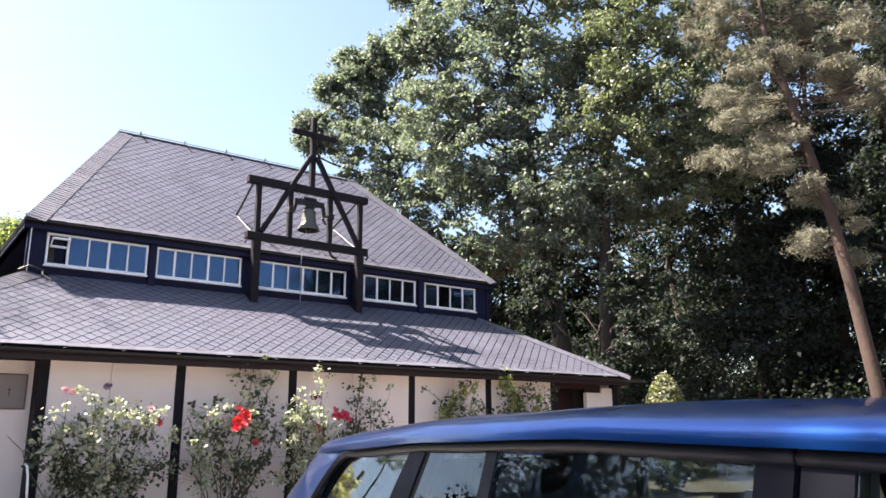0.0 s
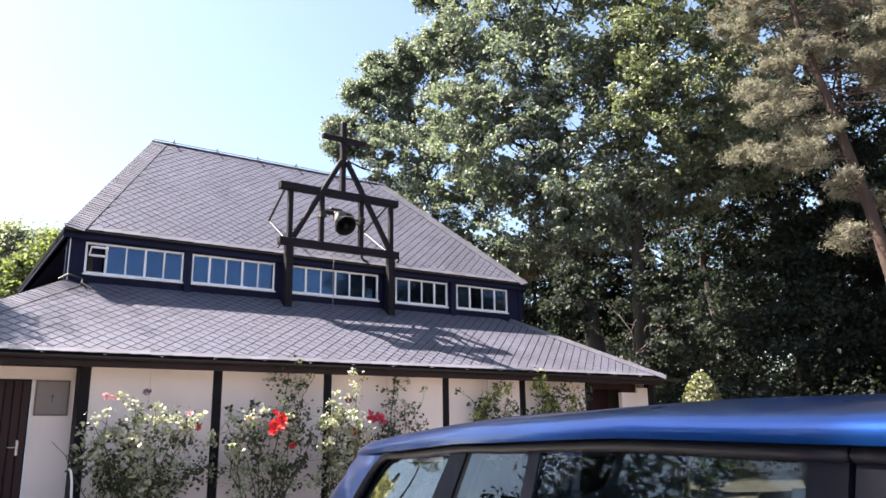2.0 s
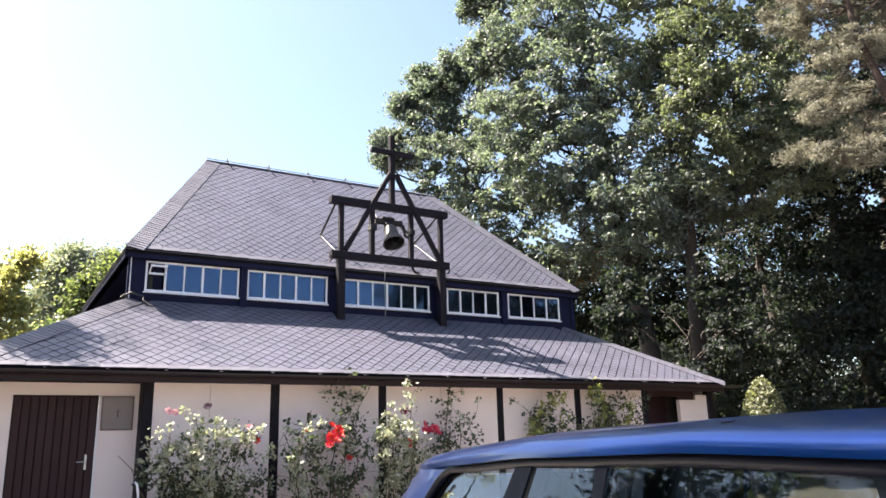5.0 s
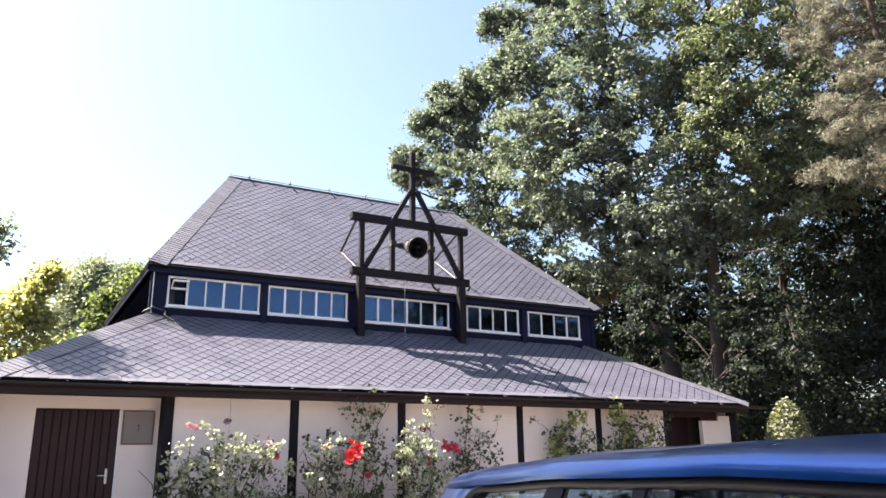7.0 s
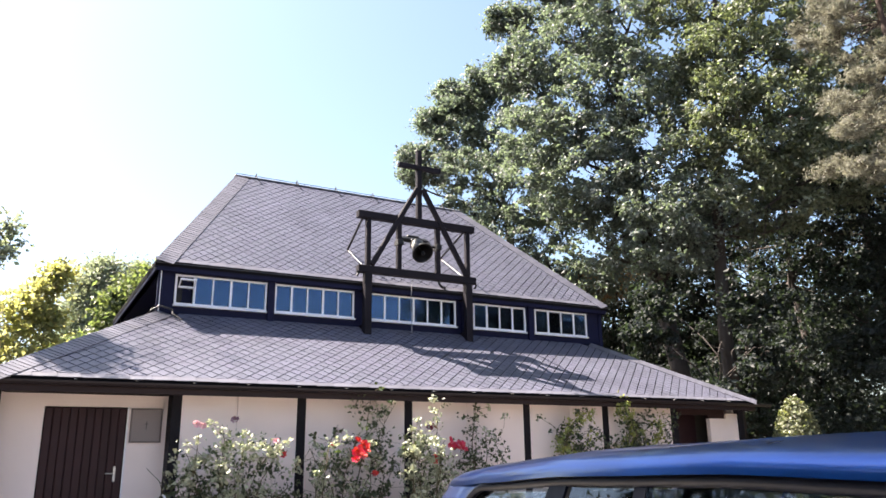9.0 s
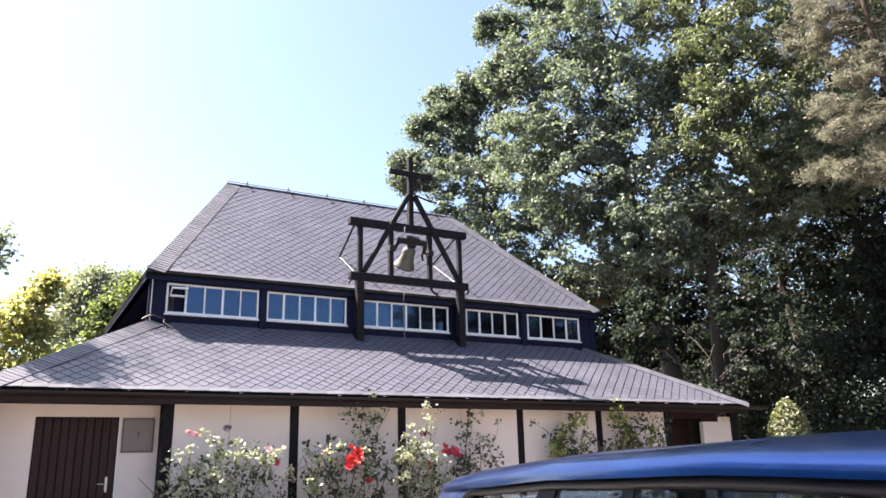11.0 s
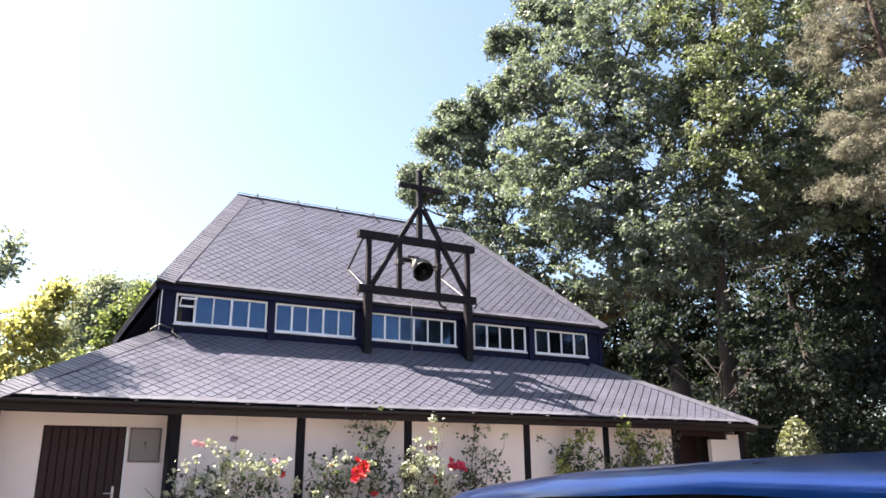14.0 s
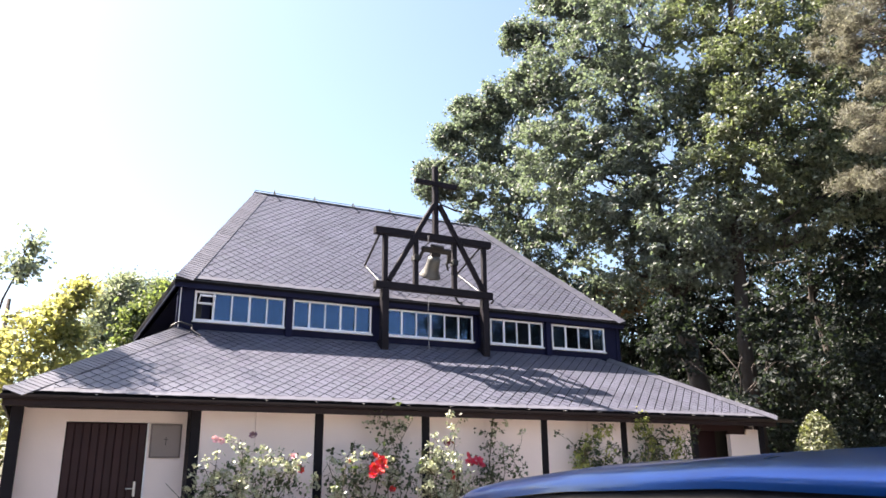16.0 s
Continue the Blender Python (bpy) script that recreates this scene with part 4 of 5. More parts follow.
    tree("birch_tree", "birch beyond the chapel, haze put into its grey-green leaves", [polar(5.5, 40, g), polar(5.5, 40, 4), polar(5.4, 40, 9)], 0.2,
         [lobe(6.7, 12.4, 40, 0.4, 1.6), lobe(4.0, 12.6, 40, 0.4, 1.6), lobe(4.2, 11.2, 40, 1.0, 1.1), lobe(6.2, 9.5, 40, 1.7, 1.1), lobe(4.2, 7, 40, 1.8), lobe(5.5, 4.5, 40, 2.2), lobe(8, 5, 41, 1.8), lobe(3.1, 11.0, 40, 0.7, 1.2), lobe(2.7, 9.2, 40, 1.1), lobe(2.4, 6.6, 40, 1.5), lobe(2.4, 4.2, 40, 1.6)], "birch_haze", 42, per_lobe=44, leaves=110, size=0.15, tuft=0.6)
    tree("green_tree", "fresh green tree behind the chapel roof", [polar(9.5, 30, g), polar(9.5, 30, 3), polar(9.5, 30, 7)], 0.18,
         [lobe(7, 11.2, 30, 0.75, 1.3), lobe(5, 10, 30, 0.6, 1.2), lobe(8, 9, 30, 1.1), lobe(9.8, 10, 30, 1.0, 1.2), lobe(6.5, 5, 29, 1.3), lobe(9, 5, 29, 1.4), lobe(4.5, 3.5, 28, 1.5), lobe(11.5, 7, 30, 1.3), lobe(3.6, 6.6, 29, 1.1), lobe(2.2, 5, 29, 1.1), lobe(5.2, 7.8, 30, 1.0), lobe(3.2, 3.4, 29, 1.2)], "birch_leaf", 43, per_lobe=40, leaves=80, size=0.16, tuft=0.42)
    tree("ash_tree", "tall tree whose branch shades the corner of the roof", [(-4.5, 5.5, g), (-4.4, 5.4, 3), (-4.2, 5.2, 6), (-3.8, 4.8, 9)], 0.22,
         [(-5.4, 5.4, 9.5, 1.4, 1.4, 1.1), (-3.4, 6.5, 7.5, 1.4, 1.4, 1.0), (-5.5, 4.2, 7.5, 1.8, 1.6, 1.2), (-2.05, 3.25, 9.37, 0.7, 0.45, 0.28), (-2.3, 3.2, 9.4, 0.45, 0.35, 0.25), (-4.4, 7.5, 10.5, 1.8, 1.6, 1.2)],
         "birch_leaf", 44, per_lobe=44, leaves=22, size=0.12, tuft=0.17, twigs=8)
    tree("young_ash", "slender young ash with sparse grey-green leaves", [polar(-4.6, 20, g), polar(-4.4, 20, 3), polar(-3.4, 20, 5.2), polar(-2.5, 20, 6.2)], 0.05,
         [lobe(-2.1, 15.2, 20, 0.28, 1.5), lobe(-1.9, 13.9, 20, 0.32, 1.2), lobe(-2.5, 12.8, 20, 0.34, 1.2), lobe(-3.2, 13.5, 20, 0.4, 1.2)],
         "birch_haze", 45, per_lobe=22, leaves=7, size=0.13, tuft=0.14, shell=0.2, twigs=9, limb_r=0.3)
    # tall trees along the other side of the yard, out of the shot but in the car's panes
    for k, (az, dist, h) in enumerate([(-20.5, 38, 25), (-27, 40, 30), (-34, 33, 31), (-45, 31, 25), (-58, 29, 24), (-72, 28, 23), (-88, 27, 20)]):
        x, y, _z = polar(az, dist, 0)
        lobes = [(x + rng.uniform(-3.2, 3.2), y + rng.uniform(-3, 3), 2 + (h - 3) * j / 8, 3.0, 3.0, 2.0) for j in range(9)]
        tree("woodland_tree", "tall unseen tree along the yard for the car's panes to mirror", [(x, y, g), (x + 0.1, y, h * 0.4), (x, y, h * 0.9)], 0.3, lobes, "shaded_wood_leaf", 80 + k, per_lobe=34, leaves=70, size=0.26, tuft=1.0, twigs=3)
    # three nearer ones, added to darken the mirrored sky in the panes
    for k, (x, y, h) in enumerate([(-12, -0.5, 18), (-15.5, 5, 20), (-14, -6, 17)]):
        lobes = [(x + rng.uniform(-2.6, 2.6), y + rng.uniform(-2.6, 2.6), 2 + (h - 3) * j / 8, 2.6, 2.6, 1.9) for j in range(9)]
        tree("woodland_tree", "tall unseen tree along the yard for the car's panes to mirror", [(x, y, g), (x + 0.1, y, h * 0.4), (x, y, h * 0.9)], 0.26, lobes, "shaded_wood_leaf", 90 + k, per_lobe=30, leaves=44, size=0.27, tuft=0.9, twigs=3)
    # an unseen tree, added so that its crown shades the parked car
    tree("added_shade_tree", "unseen lime tree added to shade the car", [(-5.2, -6.2, g), (-5.1, -6.2, 3.5), (-4.9, -6.3, 7), (-4.6, -6.5, 11)], 0.22,
         [(-3.4, -6.7, 10.6, 1.9, 1.9, 1.5), (-2.6, -8.2, 9.8, 1.7, 1.7, 1.4), (-4.4, -5.6, 11.6, 1.9, 1.9, 1.5), (-3.2, -9.6, 10.4, 1.6, 1.6, 1.3), (-5.4, -7.4, 11.2, 2.0, 2.0, 1.6), (-2.2, -6.0, 8.6, 1.2, 1.2, 1.0)],
         "oak_leaf", 55, per_lobe=40, leaves=44, size=0.17, tuft=0.5)
    # woods behind the yard, which the panes mirror
    for k, (x, y, h) in enumerate([(22, -16, 15), (27, -22, 18), (32, -14, 16), (27, -33, 17), (13, -36, 8), (3, -36, 8), (-8, -36, 8), (34, -28, 20)]):
        lobes = [(x + rng.uniform(-3, 3), y + rng.uniform(-3, 3), 2 + (h - 3) * j / 7, 3.0, 3.0, 2.2) for j in range(8)]
        tree("woodland_tree", "dark leafy tree at the far side of the yard", [(x, y, g), (x + 0.1, y, h * 0.4), (x, y, h * 0.9)], 0.3, lobes, "shaded_wood_leaf", 60 + k, per_lobe=22, leaves=22, size=0.42, tuft=1.1, twigs=3)
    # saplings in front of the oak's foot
    tree("young_oak", "young oak at the wood's edge, leaves coloured as in shade", [polar(48.5, 23, g), polar(48.5, 23, 1.5), polar(48, 23, 3.6)], 0.06,
         [lobe(43.8, 8.2, 23, 0.8), lobe(51.4, 6.2, 23, 0.9), lobe(44.8, 10.6, 23.6, 0.7), lobe(51.2, 9.8, 23.6, 1.1), lobe(47.6, 3.6, 22.6, 0.6)], "shaded_wood_leaf", 15, per_lobe=15, leaves=110, size=0.15, tuft=0.42, shell=0.4, billow=True, twigs=4)
    # an unseen bank of leaves, added to darken what the car's panes mirror
    c = []
    for az in np.arange(-70, -16.5, 0.6):
        for _ in range(13):
            x, y, _z = polar(az, rng.uniform(23, 30), 0)
            c.append((x, y, GROUND + rng.uniform(0.3, 8.2)))
    p = tufts(np.array(c), 1.2, 60, rng)
    p = p[p[:, 2] > GROUND + 0.02]
    tagged(new("undergrowth", leaf_mesh("undergrowth", p, 0.36, "shaded_wood_leaf", rng)), "unseen bank of leaves added to darken the car panes' mirrored view", "undergrowth", kind="stuff")
    # clipped bush
    t = thing("clipped_bush", "egg-shaped clipped bush with pale variegated leaves", "bush", polar(52.7, 18.3, g))
    rng2 = np.random.default_rng(77)
    d = rng2.normal(size=(5200, 3))
    d /= np.linalg.norm(d, axis=1)[:, None]
    r = rng2.uniform(0.8, 1.03, 5200)[:, None]
    p = d * r * np.array((0.5, 0.5, 1.3)) + np.array((0, 0, 1.32))
    p[:, :2] *= np.clip(1.15 - 0.14 * (p[:, 2:] - 0.8), 0.75, 1.15)
    ob = new("foliage", leaf_mesh("foliage", p, 0.085, "box_leaf", rng2, outward=d * 1.2))
    ob.parent = t
    tagged(ob, kind="stuff")
    bm = B()
    tube(bm, [(0, 0, 0), (0.02, 0, 0.5), (0, 0, 1.6)], [0.06, 0.05, 0.02], 8)
    part("stem", bm, "stem", t)


def flower(parent, at, r, mat, rng):
    """A rose: rings of cupped petals round a tight heart."""
    bm = B()
    for ring, (n, rad, tilt, s) in enumerate([(5, 0.15, 80, 0.5), (6, 0.4, 58, 0.75), (7, 0.72, 30, 0.95)]):
        for k in range(n):
            a = 2 * math.pi * (k + 0.5 * ring) / n + rng.uniform(-0.2, 0.2)
            m = Matrix.Rotation(a, 4, "Z") @ Matrix.Translation((rad * r, 0, 0)) @ Matrix.Rotation(-radians(tilt), 4, "Y")
            q = [(-0.25, -0.2, 0.05), (0.1, -0.5, 0.12), (0.6, -0.3, 0.05), (0.7, 0, -0.05), (0.6, 0.3, 0.05), (0.1, 0.5, 0.12), (-0.25, 0.2, 0.05), (0.15, 0, 0)]
            v = [bm.verts.new(m @ (Vector(x) * s * r)) for x in q]
            for i in range(7):
                bm.faces.new((v[7], v[i], v[(i + 1) % 7]))
    bm.transform(Matrix.Translation(at) @ pose(0, 0, 0, 55 + rng.uniform(-25, 25), rng.uniform(-30, 30), rng.uniform(-30, 30)))
    return part("flower", bm, mat, parent)


def rose_bush(label, x, stems, flowers, seed, density=1.0, tips="young_leaf"):
    """A climbing rose: canes from one root, leaves along them, and single flowers.
    stems: (x, z, reach to the front, leaf tufts, pale) of each cane's tip."""
    rng = np.random.default_rng(seed)
    t = thing("climbing_rose", label, "rose bush", (x, -0.45, GROUND), "roses along the wall")
    bm = B()
    dark, pale = [], []
    for tx, tz, front, tuft_n, is_pale in stems:
        a = np.array((rng.uniform(-0.15, 0.15), rng.uniform(-0.05, 0.05), 0.0))
        b = np.array((tx - x, -front + 0.45, tz - GROUND))
        way = limb(bm, a, b, 0.014, 0.004, rng, 0.09, 5, 9)
        way = np.array(way)
        for _ in range(int(tuft_n * density)):
            s = rng.uniform(0.3, 1.0) ** 0.75 * 9
            k = min(int(s), 8)
            at = way[k] + (way[k + 1] - way[k]) * (s - k)
            out = at + rng.normal(size=3) * np.array((0.13, 0.08, 0.12))
            out[1] = min(out[1], 0.38)
            limb(bm, at, out, 0.004, 0.002, rng, 0.1, 4, 2)
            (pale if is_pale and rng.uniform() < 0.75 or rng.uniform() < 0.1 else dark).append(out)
    part("cane_tangle", bm, "stem", t, "thin thorny canes")
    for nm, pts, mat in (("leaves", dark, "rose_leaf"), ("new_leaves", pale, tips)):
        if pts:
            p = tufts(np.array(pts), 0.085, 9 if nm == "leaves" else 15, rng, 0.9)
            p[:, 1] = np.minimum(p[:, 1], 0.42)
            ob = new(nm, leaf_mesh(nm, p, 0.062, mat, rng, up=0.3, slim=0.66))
            ob.parent = t
            tagged(ob, kind="stuff")
    for fx, fz, front, r, mat in flowers:
        flower(t, (fx - x, -front + 0.45, fz - GROUND), r, mat, rng)
    return t


def make_roses():
    # canes: tip x, tip z, reach from the wall, leaf tufts, pale sunlit tip
    rose_bush("climbing rose with pale buds beside the door bay", 3.55,
              [(3.0, 1.35, 0.95, 26, True), (3.15, 1.6, 1.0, 34, True), (3.45, 1.72, 1.0, 30, True), (3.75, 1.55, 1.0, 34, True), (4.15, 1.5, 1.0, 26, True), (4.3, 1.3, 0.8, 26, False), (3.0, 0.95, 0.7, 34, False), (3.5, 1.15, 0.7, 30, False), (3.95, 1.2, 0.7, 30, False), (4.55, 0.85, 0.6, 28, False), (2.55, 1.15, 0.7, 7, False), (3.3, 0.6, 0.7, 26, False), (4.3, 0.65, 0.6, 30, False)],
              [(3.1, 1.72, 1.0, 0.045, "petal_pink"), (3.19, 1.7, 1.0, 0.04, "petal_pink"), (3.72, 1.8, 0.6, 0.05, "petal_dusk"), (4.22, 1.5, 1.0, 0.04, "petal_pink"), (4.38, 1.32, 0.8, 0.055, "petal")], 101)
    rose_bush("climbing red rose between two posts", 5.55,
              [(4.75, 1.42, 0.9, 10, True), (5.05, 1.5, 0.95, 14, True), (5.3, 1.75, 0.6, 24, False), (5.5, 1.62, 1.0, 26, True), (5.95, 2.3, 0.4, 26, False), (6.4, 2.12, 0.35, 16, False), (5.95, 1.7, 0.6, 30, False), (5.85, 1.3, 0.7, 26, False), (5.2, 1.15, 0.7, 26, False), (6.3, 1.2, 0.6, 12, False), (5.3, 0.7, 0.6, 16, False), (4.9, 0.9, 0.6, 14, False), (6.2, 0.8, 0.6, 10, False)],
              [(5.48, 1.5, 1.02, 0.06, "petal"), (5.56, 1.42, 1.04, 0.075, "petal"), (5.45, 1.33, 1.05, 0.07, "petal"), (5.52, 1.29, 1.04, 0.075, "petal"), (5.6, 1.36, 1.02, 0.06, "petal"), (5.44, 1.24, 1.04, 0.06, "petal"), (5.08, 1.44, 0.95, 0.03, "petal"), (5.85, 1.02, 0.8, 0.045, "petal")], 102)
    rose_bush("climbing red rose with long pale shoots at a post", 6.75,
              [(6.25, 1.62, 0.9, 22, True), (6.5, 1.8, 0.95, 24, True), (6.8, 1.95, 0.95, 18, True), (6.65, 1.45, 1.0, 28, True), (6.9, 1.3, 0.95, 24, True), (6.5, 1.1, 0.7, 26, False), (7.15, 1.55, 0.7, 14, False), (6.8, 0.8, 0.7, 30, False), (7.3, 1.2, 0.8, 18, True)],
              [(6.95, 1.72, 0.5, 0.05, "petal_dark"), (7.04, 1.74, 0.5, 0.055, "petal_dark"), (6.88, 1.22, 0.8, 0.06, "petal")], 103)
    rose_bush("tall narrow climbing rose with red blooms", 7.9,
              [(7.95, 2.17, 0.3, 36, False), (7.9, 1.5, 0.4, 26, False), (8.15, 1.75, 0.35, 16, False), (7.75, 1.25, 0.5, 22, False), (8.3, 1.5, 0.35, 14, False), (8.1, 1.0, 0.5, 26, False)],
              [(7.2, 1.52, 0.75, 0.05, "petal_rose"), (7.3, 1.42, 0.75, 0.075, "petal_rose"), (7.39, 1.45, 0.75, 0.07, "petal_rose"), (7.44, 1.38, 0.74, 0.07, "petal_rose"), (7.22, 1.41, 0.75, 0.06, "petal_rose")], 104)
    rose_bush("leafy climbing rose before a cream panel", 10.1,
              [(9.45, 1.85, 0.4, 7, False), (9.75, 1.6, 0.5, 22, True), (10.0, 1.85, 0.4, 18, False), (10.3, 2.05, 0.45, 26, True), (10.35, 1.7, 0.4, 40, False), (10.75, 1.5, 0.45, 22, False), (9.95, 1.3, 0.5, 34, False), (10.3, 1.2, 0.5, 34, False)], [], 105, 1.3, "lime_leaf")
    rose_bush("climbing rose with yellowed tips near the porch", 11.7,
              [(11.1, 2.27, 0.45, 22, True), (11.3, 1.85, 0.4, 30, False), (11.45, 2.1, 0.45, 16, True), (11.75, 2.0, 0.35, 26, False), (12.05, 1.85, 0.45, 24, True), (12.35, 1.95, 0.35, 22, False), (11.7, 1.5, 0.4, 40, False), (12.1, 1.4, 0.4, 26, False)], [], 106, 1.3, "lime_leaf")
    # pale bent tube standing by the bush
    t = thing("garden_rail", "white bent metal tube standing beside the rose bush", "rail", (2.8, -0.8, GROUND))
    bm = B()
    tube(bm, [(0.06, 0, 0), (0.04, 0, 0.5), (0.02, 0, 0.85), (0.0, 0, 0.97), (-0.02, 0.05, 1.0)], 0.016, 8)
    part("tube", bm, "white", t, smooth=True)


make_trees()
make_roses()


# ---- car ----
def curve(table, x):
    """A smooth value between rows of (x, value)."""
    if x <= table[0][0]:
        return table[0][1]
    for (a, p), (b, q) in zip(table, table[1:]):
        if x <= b:
            s = (x - a) / (b - a)
            s = s * s * (3 - 2 * s) * 0.35 + s * 0.65
            return p + (q - p) * s
    return table[-1][1]


RAIL_Z = [(-1.97, 1.333), (-1.8, 1.35), (-1.53, 1.368), (-0.95, 1.4), (-0.33, 1.416), (0.16, 1.41), (0.9, 1.39), (1.15, 1.36)]
RAIL_Y = [(-1.97, 0.585), (-1.6, 0.605), (-0.95, 0.62), (0.4, 0.625), (1.15, 0.58)]
CROWN = [(-1.97, 0.066), (-1.8, 0.082), (-1.3, 0.086), (-0.6, 0.078), (0.3, 0.072), (1.15, 0.06)]
WINDOW_REAR = [(0.94, -1.8), (1.1, -1.74), (1.225, -1.68), (1.28, -1.652), (1.322, -1.612), (1.345, -1.575), (1.362, -1.52), (1.368, -1.47)]
TAIL = [(0.94, -2.2), (1.19, -2.06), (1.3, -1.97), (1.37, -1.9)]
BELT_Z = [(-2.1, 0.99), (-1.0, 0.955), (0.5, 0.93), (1.6, 0.9), (2.3, 0.72)]
BELT_Y = [(-2.2, 0.78), (-1.6, 0.815), (-1.12, 0.78), (-0.85, 0.745), (-0.5, 0.735), (0.8, 0.735), (1.6, 0.7), (2.3, 0.58)]


def rail(x, s=1):
    return Vector((x, s * curve(RAIL_Y, x), curve(RAIL_Z, x)))


def belt(x, s=1):
    return Vector((x, s * curve(BELT_Y, x), curve(BELT_Z, x)))


def grid_mesh(rows, close=False):
    bm = B()
    vs = [[bm.verts.new(p) for p in r] for r in rows]
    for a, b in zip(vs, vs[1:]):
        for k in range(len(a) - 1):
            bm.faces.new((a[k], a[k + 1], b[k + 1], b[k]))
        if close:
            bm.faces.new((a[-1], a[0], b[0], b[-1]))
    bmesh.ops.recalc_face_normals(bm, faces=bm.faces)
    return bm


def make_car():
    """An estate car in its own space: x ahead, y to its left, z up from the road."""
    t = thing("estate_car", "parked dark blue estate car with grey window trim", "car", (2.618, -11.444, GROUND + 0.012), rz=-100)
    # roof, rolled over at both sides
    prof = [(-1.052, -0.004), (-1.05, 0.14), (-1.044, 0.3), (-1.028, 0.44), (-0.985, 0.58), (-0.91, 0.7), (-0.78, 0.81), (-0.6, 0.9), (-0.35, 0.97), (0, 1.0)]
    prof = prof + [(-a, b) for a, b in prof[-2::-1]]
    rows = []
    xs = [-2.08, -2.06, -2.03, -1.99, -1.95, -1.91, -1.87] + [-1.82 + 0.07 * k for k in range(42)] + [1.12]
    for x in xs:
        xc = max(x, -1.95)
        drop = 0.0 if x >= -1.9 else (-1.9 - x) * (0.12 + 1.6 * (-1.9 - x))
        y, z, c = curve(RAIL_Y, xc), curve(RAIL_Z, xc), curve(CROWN, xc)
        pinch = 1.0 if x >= -1.9 else 1 - 2.6 * (-1.9 - x) ** 2
        rows.append([(x + 0.12 * max(0, -1.82 - x) * (1 - b), a * y * pinch, z + b * c - drop) for a, b in prof])
    part("roof", grid_mesh(rows), "paint", t, "glossy dark blue roof panel", True)
    rows = [[(x, 0.96 * f * curve(RAIL_Y, x), curve(RAIL_Z, x) - 0.012 + 0.55 * (1 - f * f) * curve(CROWN, x)) for f in (-1, -0.6, 0, 0.6, 1)] for x in [-1.8 + 0.2 * k for k in range(15)]]
    part("headliner", grid_mesh(rows), "pale_cloth", t, "pale headliner")
    # lower body
    def section(x):
        w = curve([(-2.32, 0.76), (-2.0, 0.86), (-1.4, 0.88), (0.9, 0.87), (1.7, 0.84), (2.2, 0.74), (2.36, 0.6)], x)
        by, bz = curve(BELT_Y, x), curve(BELT_Z, x)
        low = curve([(-2.32, 0.42), (-2.1, 0.28), (-1.5, 0.2), (1.6, 0.2), (2.1, 0.24), (2.36, 0.4)], x)
        half = [(by * 0.9, bz + 0.004), (by, bz), (w * 0.97, bz - 0.1), (w, 0.68), (w * 1.005, 0.56), (w * 0.99, 0.4), (w * 0.93, low), (0.4, low - 0.02)]
        top = [(0.0, bz + (0.03 if x > 1.1 else 0.004))]
        ring = [(x, y, z) for y, z in top + half] + [(x, -y, z) for y, z in half[::-1]]
        return ring
    xs = [-2.34, -2.28, -2.15, -1.95, -1.7, -1.3, -0.95, -0.5, 0.0, 0.5, 0.95, 1.2, 1.5, 1.8, 2.05, 2.22, 2.32, 2.36]
    bm = grid_mesh([section(x) for x in xs], True)
    for x in (xs[0], xs[-1]):
        bmesh.ops.contextual_create(bm, geom=[v for v in bm.verts if abs(v.co.x - x) < 1e-5])
    body = part("body", bm, "paint", t, "dark blue body", True)

    def strip(name, mat, a_top, a_low, b_top, b_low, s, depth=0.03, out=0.0, parent=t, label="", turn=0.0):
        """A slanting panel of the window line between two edges, rail to belt."""
        corners = [rail(a_top, s), rail(b_top, s), belt(b_low, s), belt(a_low, s)]
        bm = B()
        n = 4
        rows = []
        for k in range(n + 1):
            f = k / n
            p, q = corners[0].lerp(corners[3], f), corners[1].lerp(corners[2], f)
            bow = 0.012 * math.sin(math.pi * f) * s
            rows.append([p + Vector((0, bow + (out + turn) * s, 0)), q + Vector((0, bow + (out - 1.4 * turn) * s, 0))])
        outer = [[bm.verts.new(v) for v in r] for r in rows]
        inner = [[bm.verts.new(v - Vector((0, depth * s, 0))) for v in r] for r in rows]
        for k in range(n):
            bm.faces.new((outer[k][0], outer[k][1], outer[k + 1][1], outer[k + 1][0]))
            bm.faces.new((inner[k][0], inner[k + 1][0], inner[k + 1][1], inner[k][1]))
            for j in (0, 1):
                bm.faces.new((outer[k][j], outer[k + 1][j], inner[k + 1][j], inner[k][j]))
        for k in (0, n):
            bm.faces.new((outer[k][0], outer[k][1], inner[k][1], inner[k][0]))
        bmesh.ops.recalc_face_normals(bm, faces=bm.faces)
        return part(name, bm, mat, parent, label)

    def flank(z):
        return 0.624 + 0.42 * (1.366 - z)

    for s in (-1, 1):
        # the painted rear pillar, rolled in at the tail
        rows = []
        for k in range(15):
            z = 0.94 + (1.376 - 0.94) * k / 14
            a, b, y = curve(WINDOW_REAR, z), curve(TAIL, z), flank(z)
            cols = [(a - 0.004, y - 0.022), (a - 0.006, y - 0.006), (a - 0.014, y)] + [(a + (b - a) * f, y - 0.016 * f * f) for f in (0.15, 0.3, 0.45, 0.6, 0.75, 0.9)]
            cols += [(b, y - 0.026), (b - 0.035, y - 0.05), (b - 0.058, y - 0.085), (b - 0.07, y - 0.13), (b - 0.075, y - 0.2)]
            rows.append([(x, v * s, z) for x, v in cols])
        part("rear_pillar", grid_mesh(rows), "paint", t, "blue painted rear pillar", True)
        lining = [[(x + (0.03 if k > 7 else 0.0), v - 0.035 * s, z) for k, (x, v, z) in enumerate(r[1:])] for r in rows]
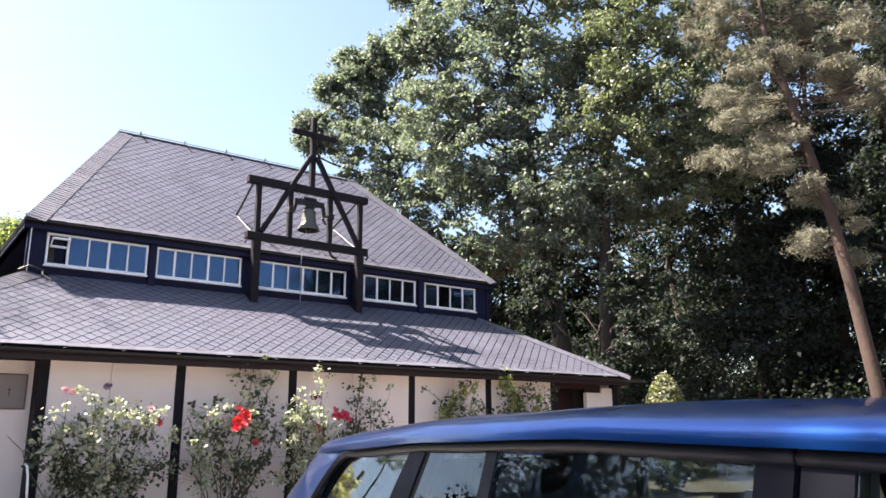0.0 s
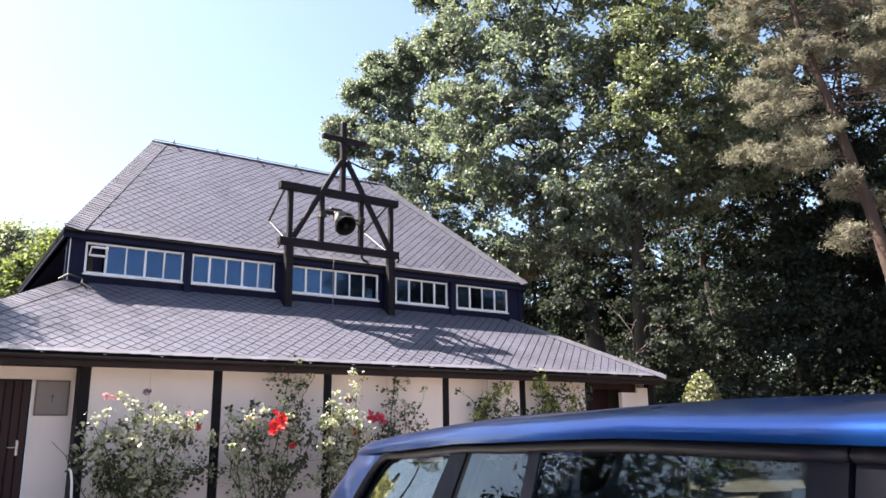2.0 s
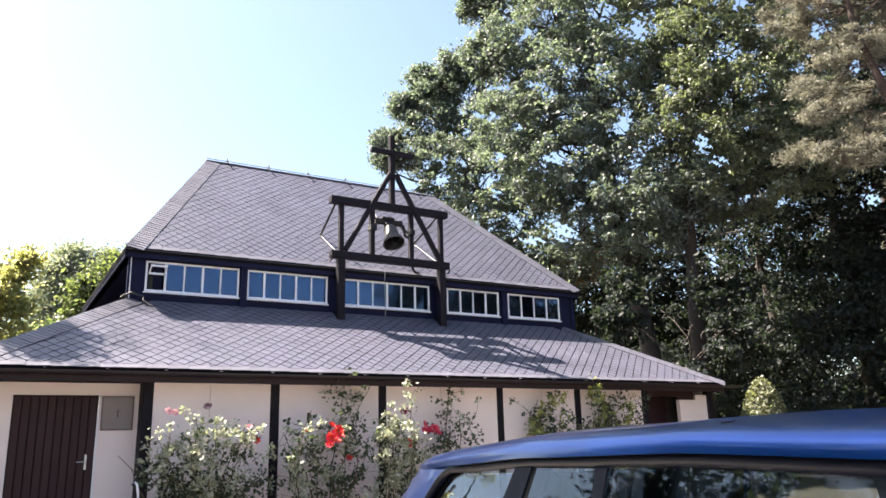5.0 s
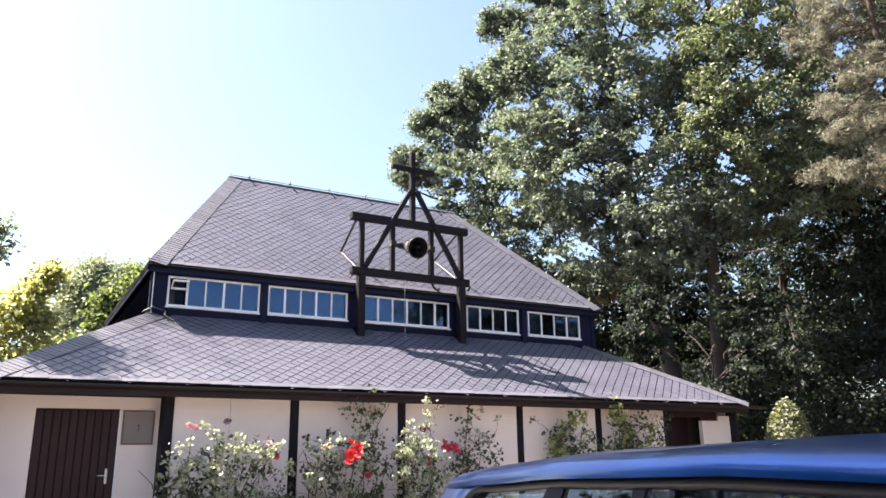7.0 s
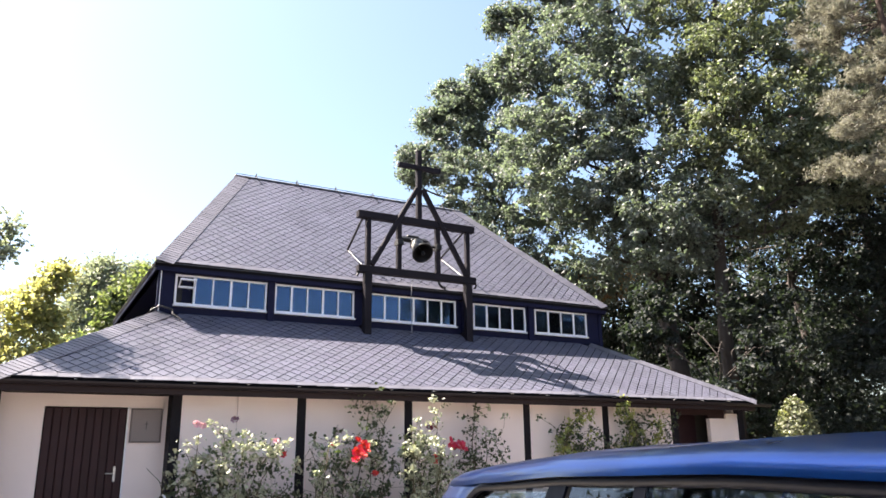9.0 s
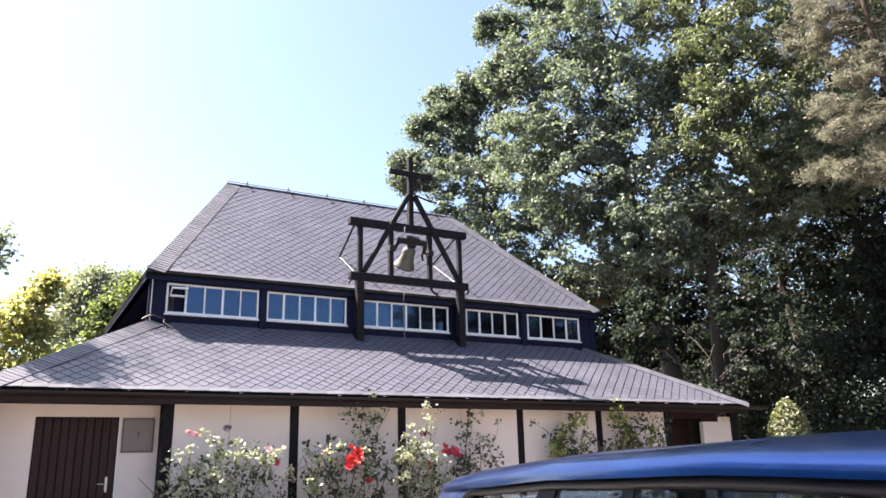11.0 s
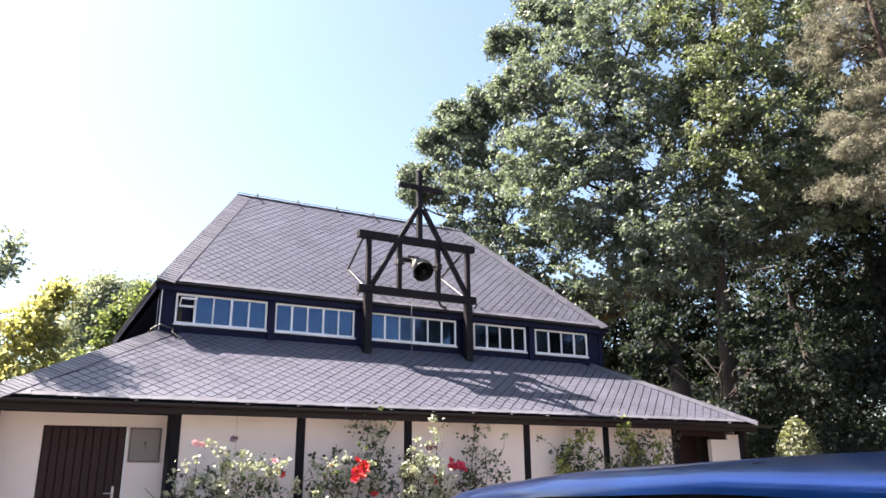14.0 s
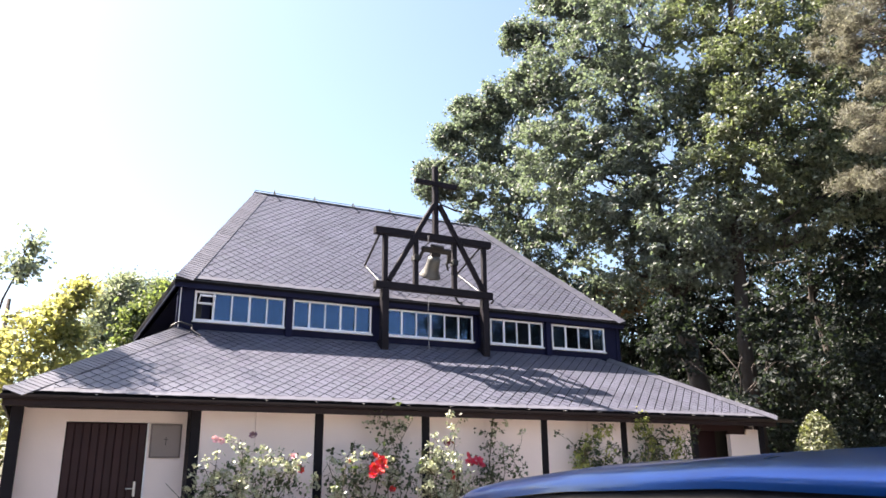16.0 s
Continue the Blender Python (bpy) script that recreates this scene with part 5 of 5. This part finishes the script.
        part("pillar_lining", grid_mesh(lining), "seat", t)
        # glass behind the rear wheel, rounded at its rear corner
        rows = []
        for k in range(15):
            z = 0.945 + (1.366 - 0.945) * k / 14
            a, b, y = curve(WINDOW_REAR, z), -1.075 - (1.366 - z) * 0.15, flank(z) - 0.012
            rows.append([(a + (b - a) * f, (y + 0.004 * f) * s, z) for f in (0, 0.33, 0.66, 1)])
        bm = grid_mesh(rows)
        bmesh.ops.solidify(bm, geom=bm.faces[:], thickness=0.004)
        part("side_window", bm, "car_glass", t)
        bm = B()
        loop = [(curve(WINDOW_REAR, z), (flank(z) + 0.002) * s, z) for z in (0.945, 1.0, 1.05, 1.1, 1.15, 1.19, 1.23, 1.27, 1.3, 1.325, 1.345, 1.356)]
        loop += [tuple(rail(-1.47 + 1.588 * k / 20, s) + Vector((0, 0.008 * s, -0.012))) for k in range(21)]
        tube(bm, loop, 0.0125, 8)
        part("window_trim", bm, "car_trim", t, "satin grey strip round the side windows", True)
        strip("door_pillar", "car_black", -1.06, -1.12, -0.965, -1.0, s, 0.03, 0.006)
        strip("seal", "rubber", -0.963, -0.998, -0.945, -0.98, s, 0.03, 0.0)
        rear = strip("rear_door_window", "car_glass", -0.62, -0.585, 0.055, 0.075, s, 0.004, label="dark tinted rear door window")
        strip("quarter_glass", "privacy_glass", -0.944, -0.979, -0.665, -0.63, s, 0.004, parent=rear)
        strip("divider", "car_black", -0.665, -0.63, -0.62, -0.585, s, 0.02, 0.005, rear)
        strip("door_pillar", "car_black", 0.055, 0.075, 0.117, 0.135, s, 0.03, 0.006)
        strip("door_pillar", "car_black", 0.127, 0.145, 0.2, 0.22, s, 0.03, 0.006)
        strip("front_door_window", "car_glass", 0.2, 0.22, 0.88, 1.32, s, 0.004)
        strip("front_pillar", "paint", 0.88, 1.32, 1.1, 1.55, s, 0.04, 0.01)
        bm = B()
        tube(bm, [rail(0.126 + 0.874 * k / 24, s) + Vector((0, 0.008 * s, -0.012)) for k in range(25)], 0.0125, 8)
        part("window_trim", bm, "car_trim", t, "satin grey strip over the front window", True)
        bm = B()
        tube(bm, [rail(-1.6 + 2.7 * k / 30, s) + Vector((0, 0.014 * s, 0.006)) for k in range(31)], 0.007, 6)
        part("roof_seal", bm, "rubber", t)
        # pale linings of the pillars
        strip("pillar_lining", "pale_cloth" if s > 0 else "seat", -1.04, -1.1, -0.97, -1.01, s, 0.02, -0.04)
        strip("pillar_lining", "seat", 0.86, 1.3, 1.08, 1.53, s, 0.01, -0.045)
        strip("pillar_lining", "seat", 0.07, 0.09, 0.18, 0.2, s, 0.03, -0.04)
    # glass fore and aft
    for nm, x0, x1, bx in (("windscreen", 1.11, 1.11, 1.62), ("rear_window", -1.97, -1.97, -2.27)):
        bm = B()
        y, z = curve(RAIL_Y, x0) * 0.97, curve(RAIL_Z, x0) + (0.03 if x0 > 0 else -0.02)
        by, bz = curve(BELT_Y, bx) * 0.97, curve(BELT_Z, bx) + 0.01
        solid(bm, [(x0, y, z), (x0, -y, z), (bx, -by, bz), (bx, by, bz)], (0.006, 0, 0.0))
        part(nm, bm, "car_glass" if nm == "windscreen" else "privacy_glass", t)
    # seats
    for x, ys in ((0.25, (-0.36, 0.36)), (-0.65, (-0.42, 0.0, 0.42))):
        for y in ys:
            bm = B()
            block(bm, (x - 0.1, y - 0.23, 0.35), (x + 0.4, y + 0.23, 0.52), 0.05)
            beam(bm, (x - 0.08, y, 0.45), (x - 0.27, y, 1.03), 0.44, 0.13, 0.05)
            seat = part("seat", bm, "seat", t)
            bm = B()
            block(bm, (x - 0.36, y - 0.12, 1.07), (x - 0.27, y + 0.12, 1.24), 0.04)
            part("headrest", bm, "seat", seat)
    bm = B()
    solid(bm, [(-0.78, 0.2, 1.0), (-0.52, 0.2, 1.0), (-0.68, 0.2, 1.27), (-0.73, 0.2, 1.27)], (0, 0.06, 0))
    part("child_seat_back", bm, "pale_cloth", t, "pale upright cushion on the back seat")
    bm = B()
    block(bm, (-0.4, 0.36, 1.12), (-0.08, 0.4, 1.26), 0.02)
    part("sun_blind", bm, "pale_cloth", t, "pale blind on the far window")
    # wheels
    for x in (-1.3, 1.42):
        for s in (-1, 1):
            bm = B()
            m = Matrix.Translation((x, s * 0.76, 0.315)) @ Matrix.Rotation(radians(90), 4, "X")
            lathe(bm, [(0.2, -0.1), (0.28, -0.105), (0.312, -0.08), (0.318, 0), (0.312, 0.08), (0.28, 0.105), (0.2, 0.1)], 32)
            bm.transform(m)
            wheel = part("wheel", bm, "rubber", t, smooth=True)
            bm = B()
            for k in range(5):
                a = 2 * math.pi * k / 5
                beam(bm, (0.03 * math.cos(a), 0.03 * math.sin(a), s * -0.085), (0.2 * math.cos(a), 0.2 * math.sin(a), s * -0.09), 0.05, 0.03, 0.006)
            lathe(bm, [(0.21, -0.095), (0.195, -0.05), (0.195, 0.05), (0.21, 0.095)], 32)
            lathe(bm, [(0.0, s * -0.1), (0.05, s * -0.1), (0.06, s * -0.06)], 16)
            bm.transform(m)
            part("rim", bm, "alloy", wheel)
    # lamps, mirrors, handles, bumpers, plates as plain bars
    for s in (-1, 1):
        bm = B()
        block(bm, (-2.31, s * 0.6 - 0.09, 0.72), (-2.22, s * 0.6 + 0.09, 0.95), 0.02)
        part("tail_lamp", bm, "red_lamp", t)
        bm = B()
        block(bm, (2.17, s * 0.52 - 0.13, 0.56), (2.31, s * 0.52 + 0.13, 0.67), 0.03)
        part("headlight", bm, "clear_lamp", t)
        bm = B()
        block(bm, (1.13, s * 0.93 - 0.09, 0.92), (1.25, s * 0.93 + 0.09, 1.05), 0.03)
        beam(bm, (1.2, s * 0.78, 0.93), (1.2, s * 0.86, 0.96), 0.05, 0.03)
        part("wing_mirror", bm, "paint", t)
        for x in (-0.75, 0.35):
            bm = B()
            block(bm, (x, s * 0.885 - 0.012, 0.8), (x + 0.19, s * 0.885 + 0.012, 0.825), 0.006)
            part("door_handle", bm, "paint", t)
    for x, d in ((-2.36, -0.03), (2.33, 0.03)):
        bm = B()
        block(bm, (x - 0.03, -0.26, 0.44), (x + 0.03, 0.26, 0.55), 0.004)
        part("plate", bm, "white", t, "plain white plate")
    return t


make_car()


def motions():
    # the bell's turning points: seconds, and degrees of swing (minus: mouth towards the yard)
    peaks = [(-0.4, 30), (0.45, -36), (1.27, 42), (2.1, -52), (2.9, 55), (3.7, -62), (4.5, 64), (5.3, -68), (6.15, 70), (7.03, -74), (7.91, 74), (8.76, -78), (9.59, 76), (10.43, -78), (11.26, 76), (12.1, -78), (12.94, 76), (13.78, -78), (14.59, 75), (15.44, -78), (16.3, 74)]
    rows = []
    for k in range(161):
        s = k / 10
        (a, p), (b, q) = next((u, v) for u, v in zip(peaks, peaks[1:]) if u[0] <= s <= v[0])
        rows.append((s, pose(*PIVOT, p + (q - p) * (0.5 - 0.5 * math.cos(math.pi * (s - a) / (b - a))))))
    walk(bell, rows)


motions()
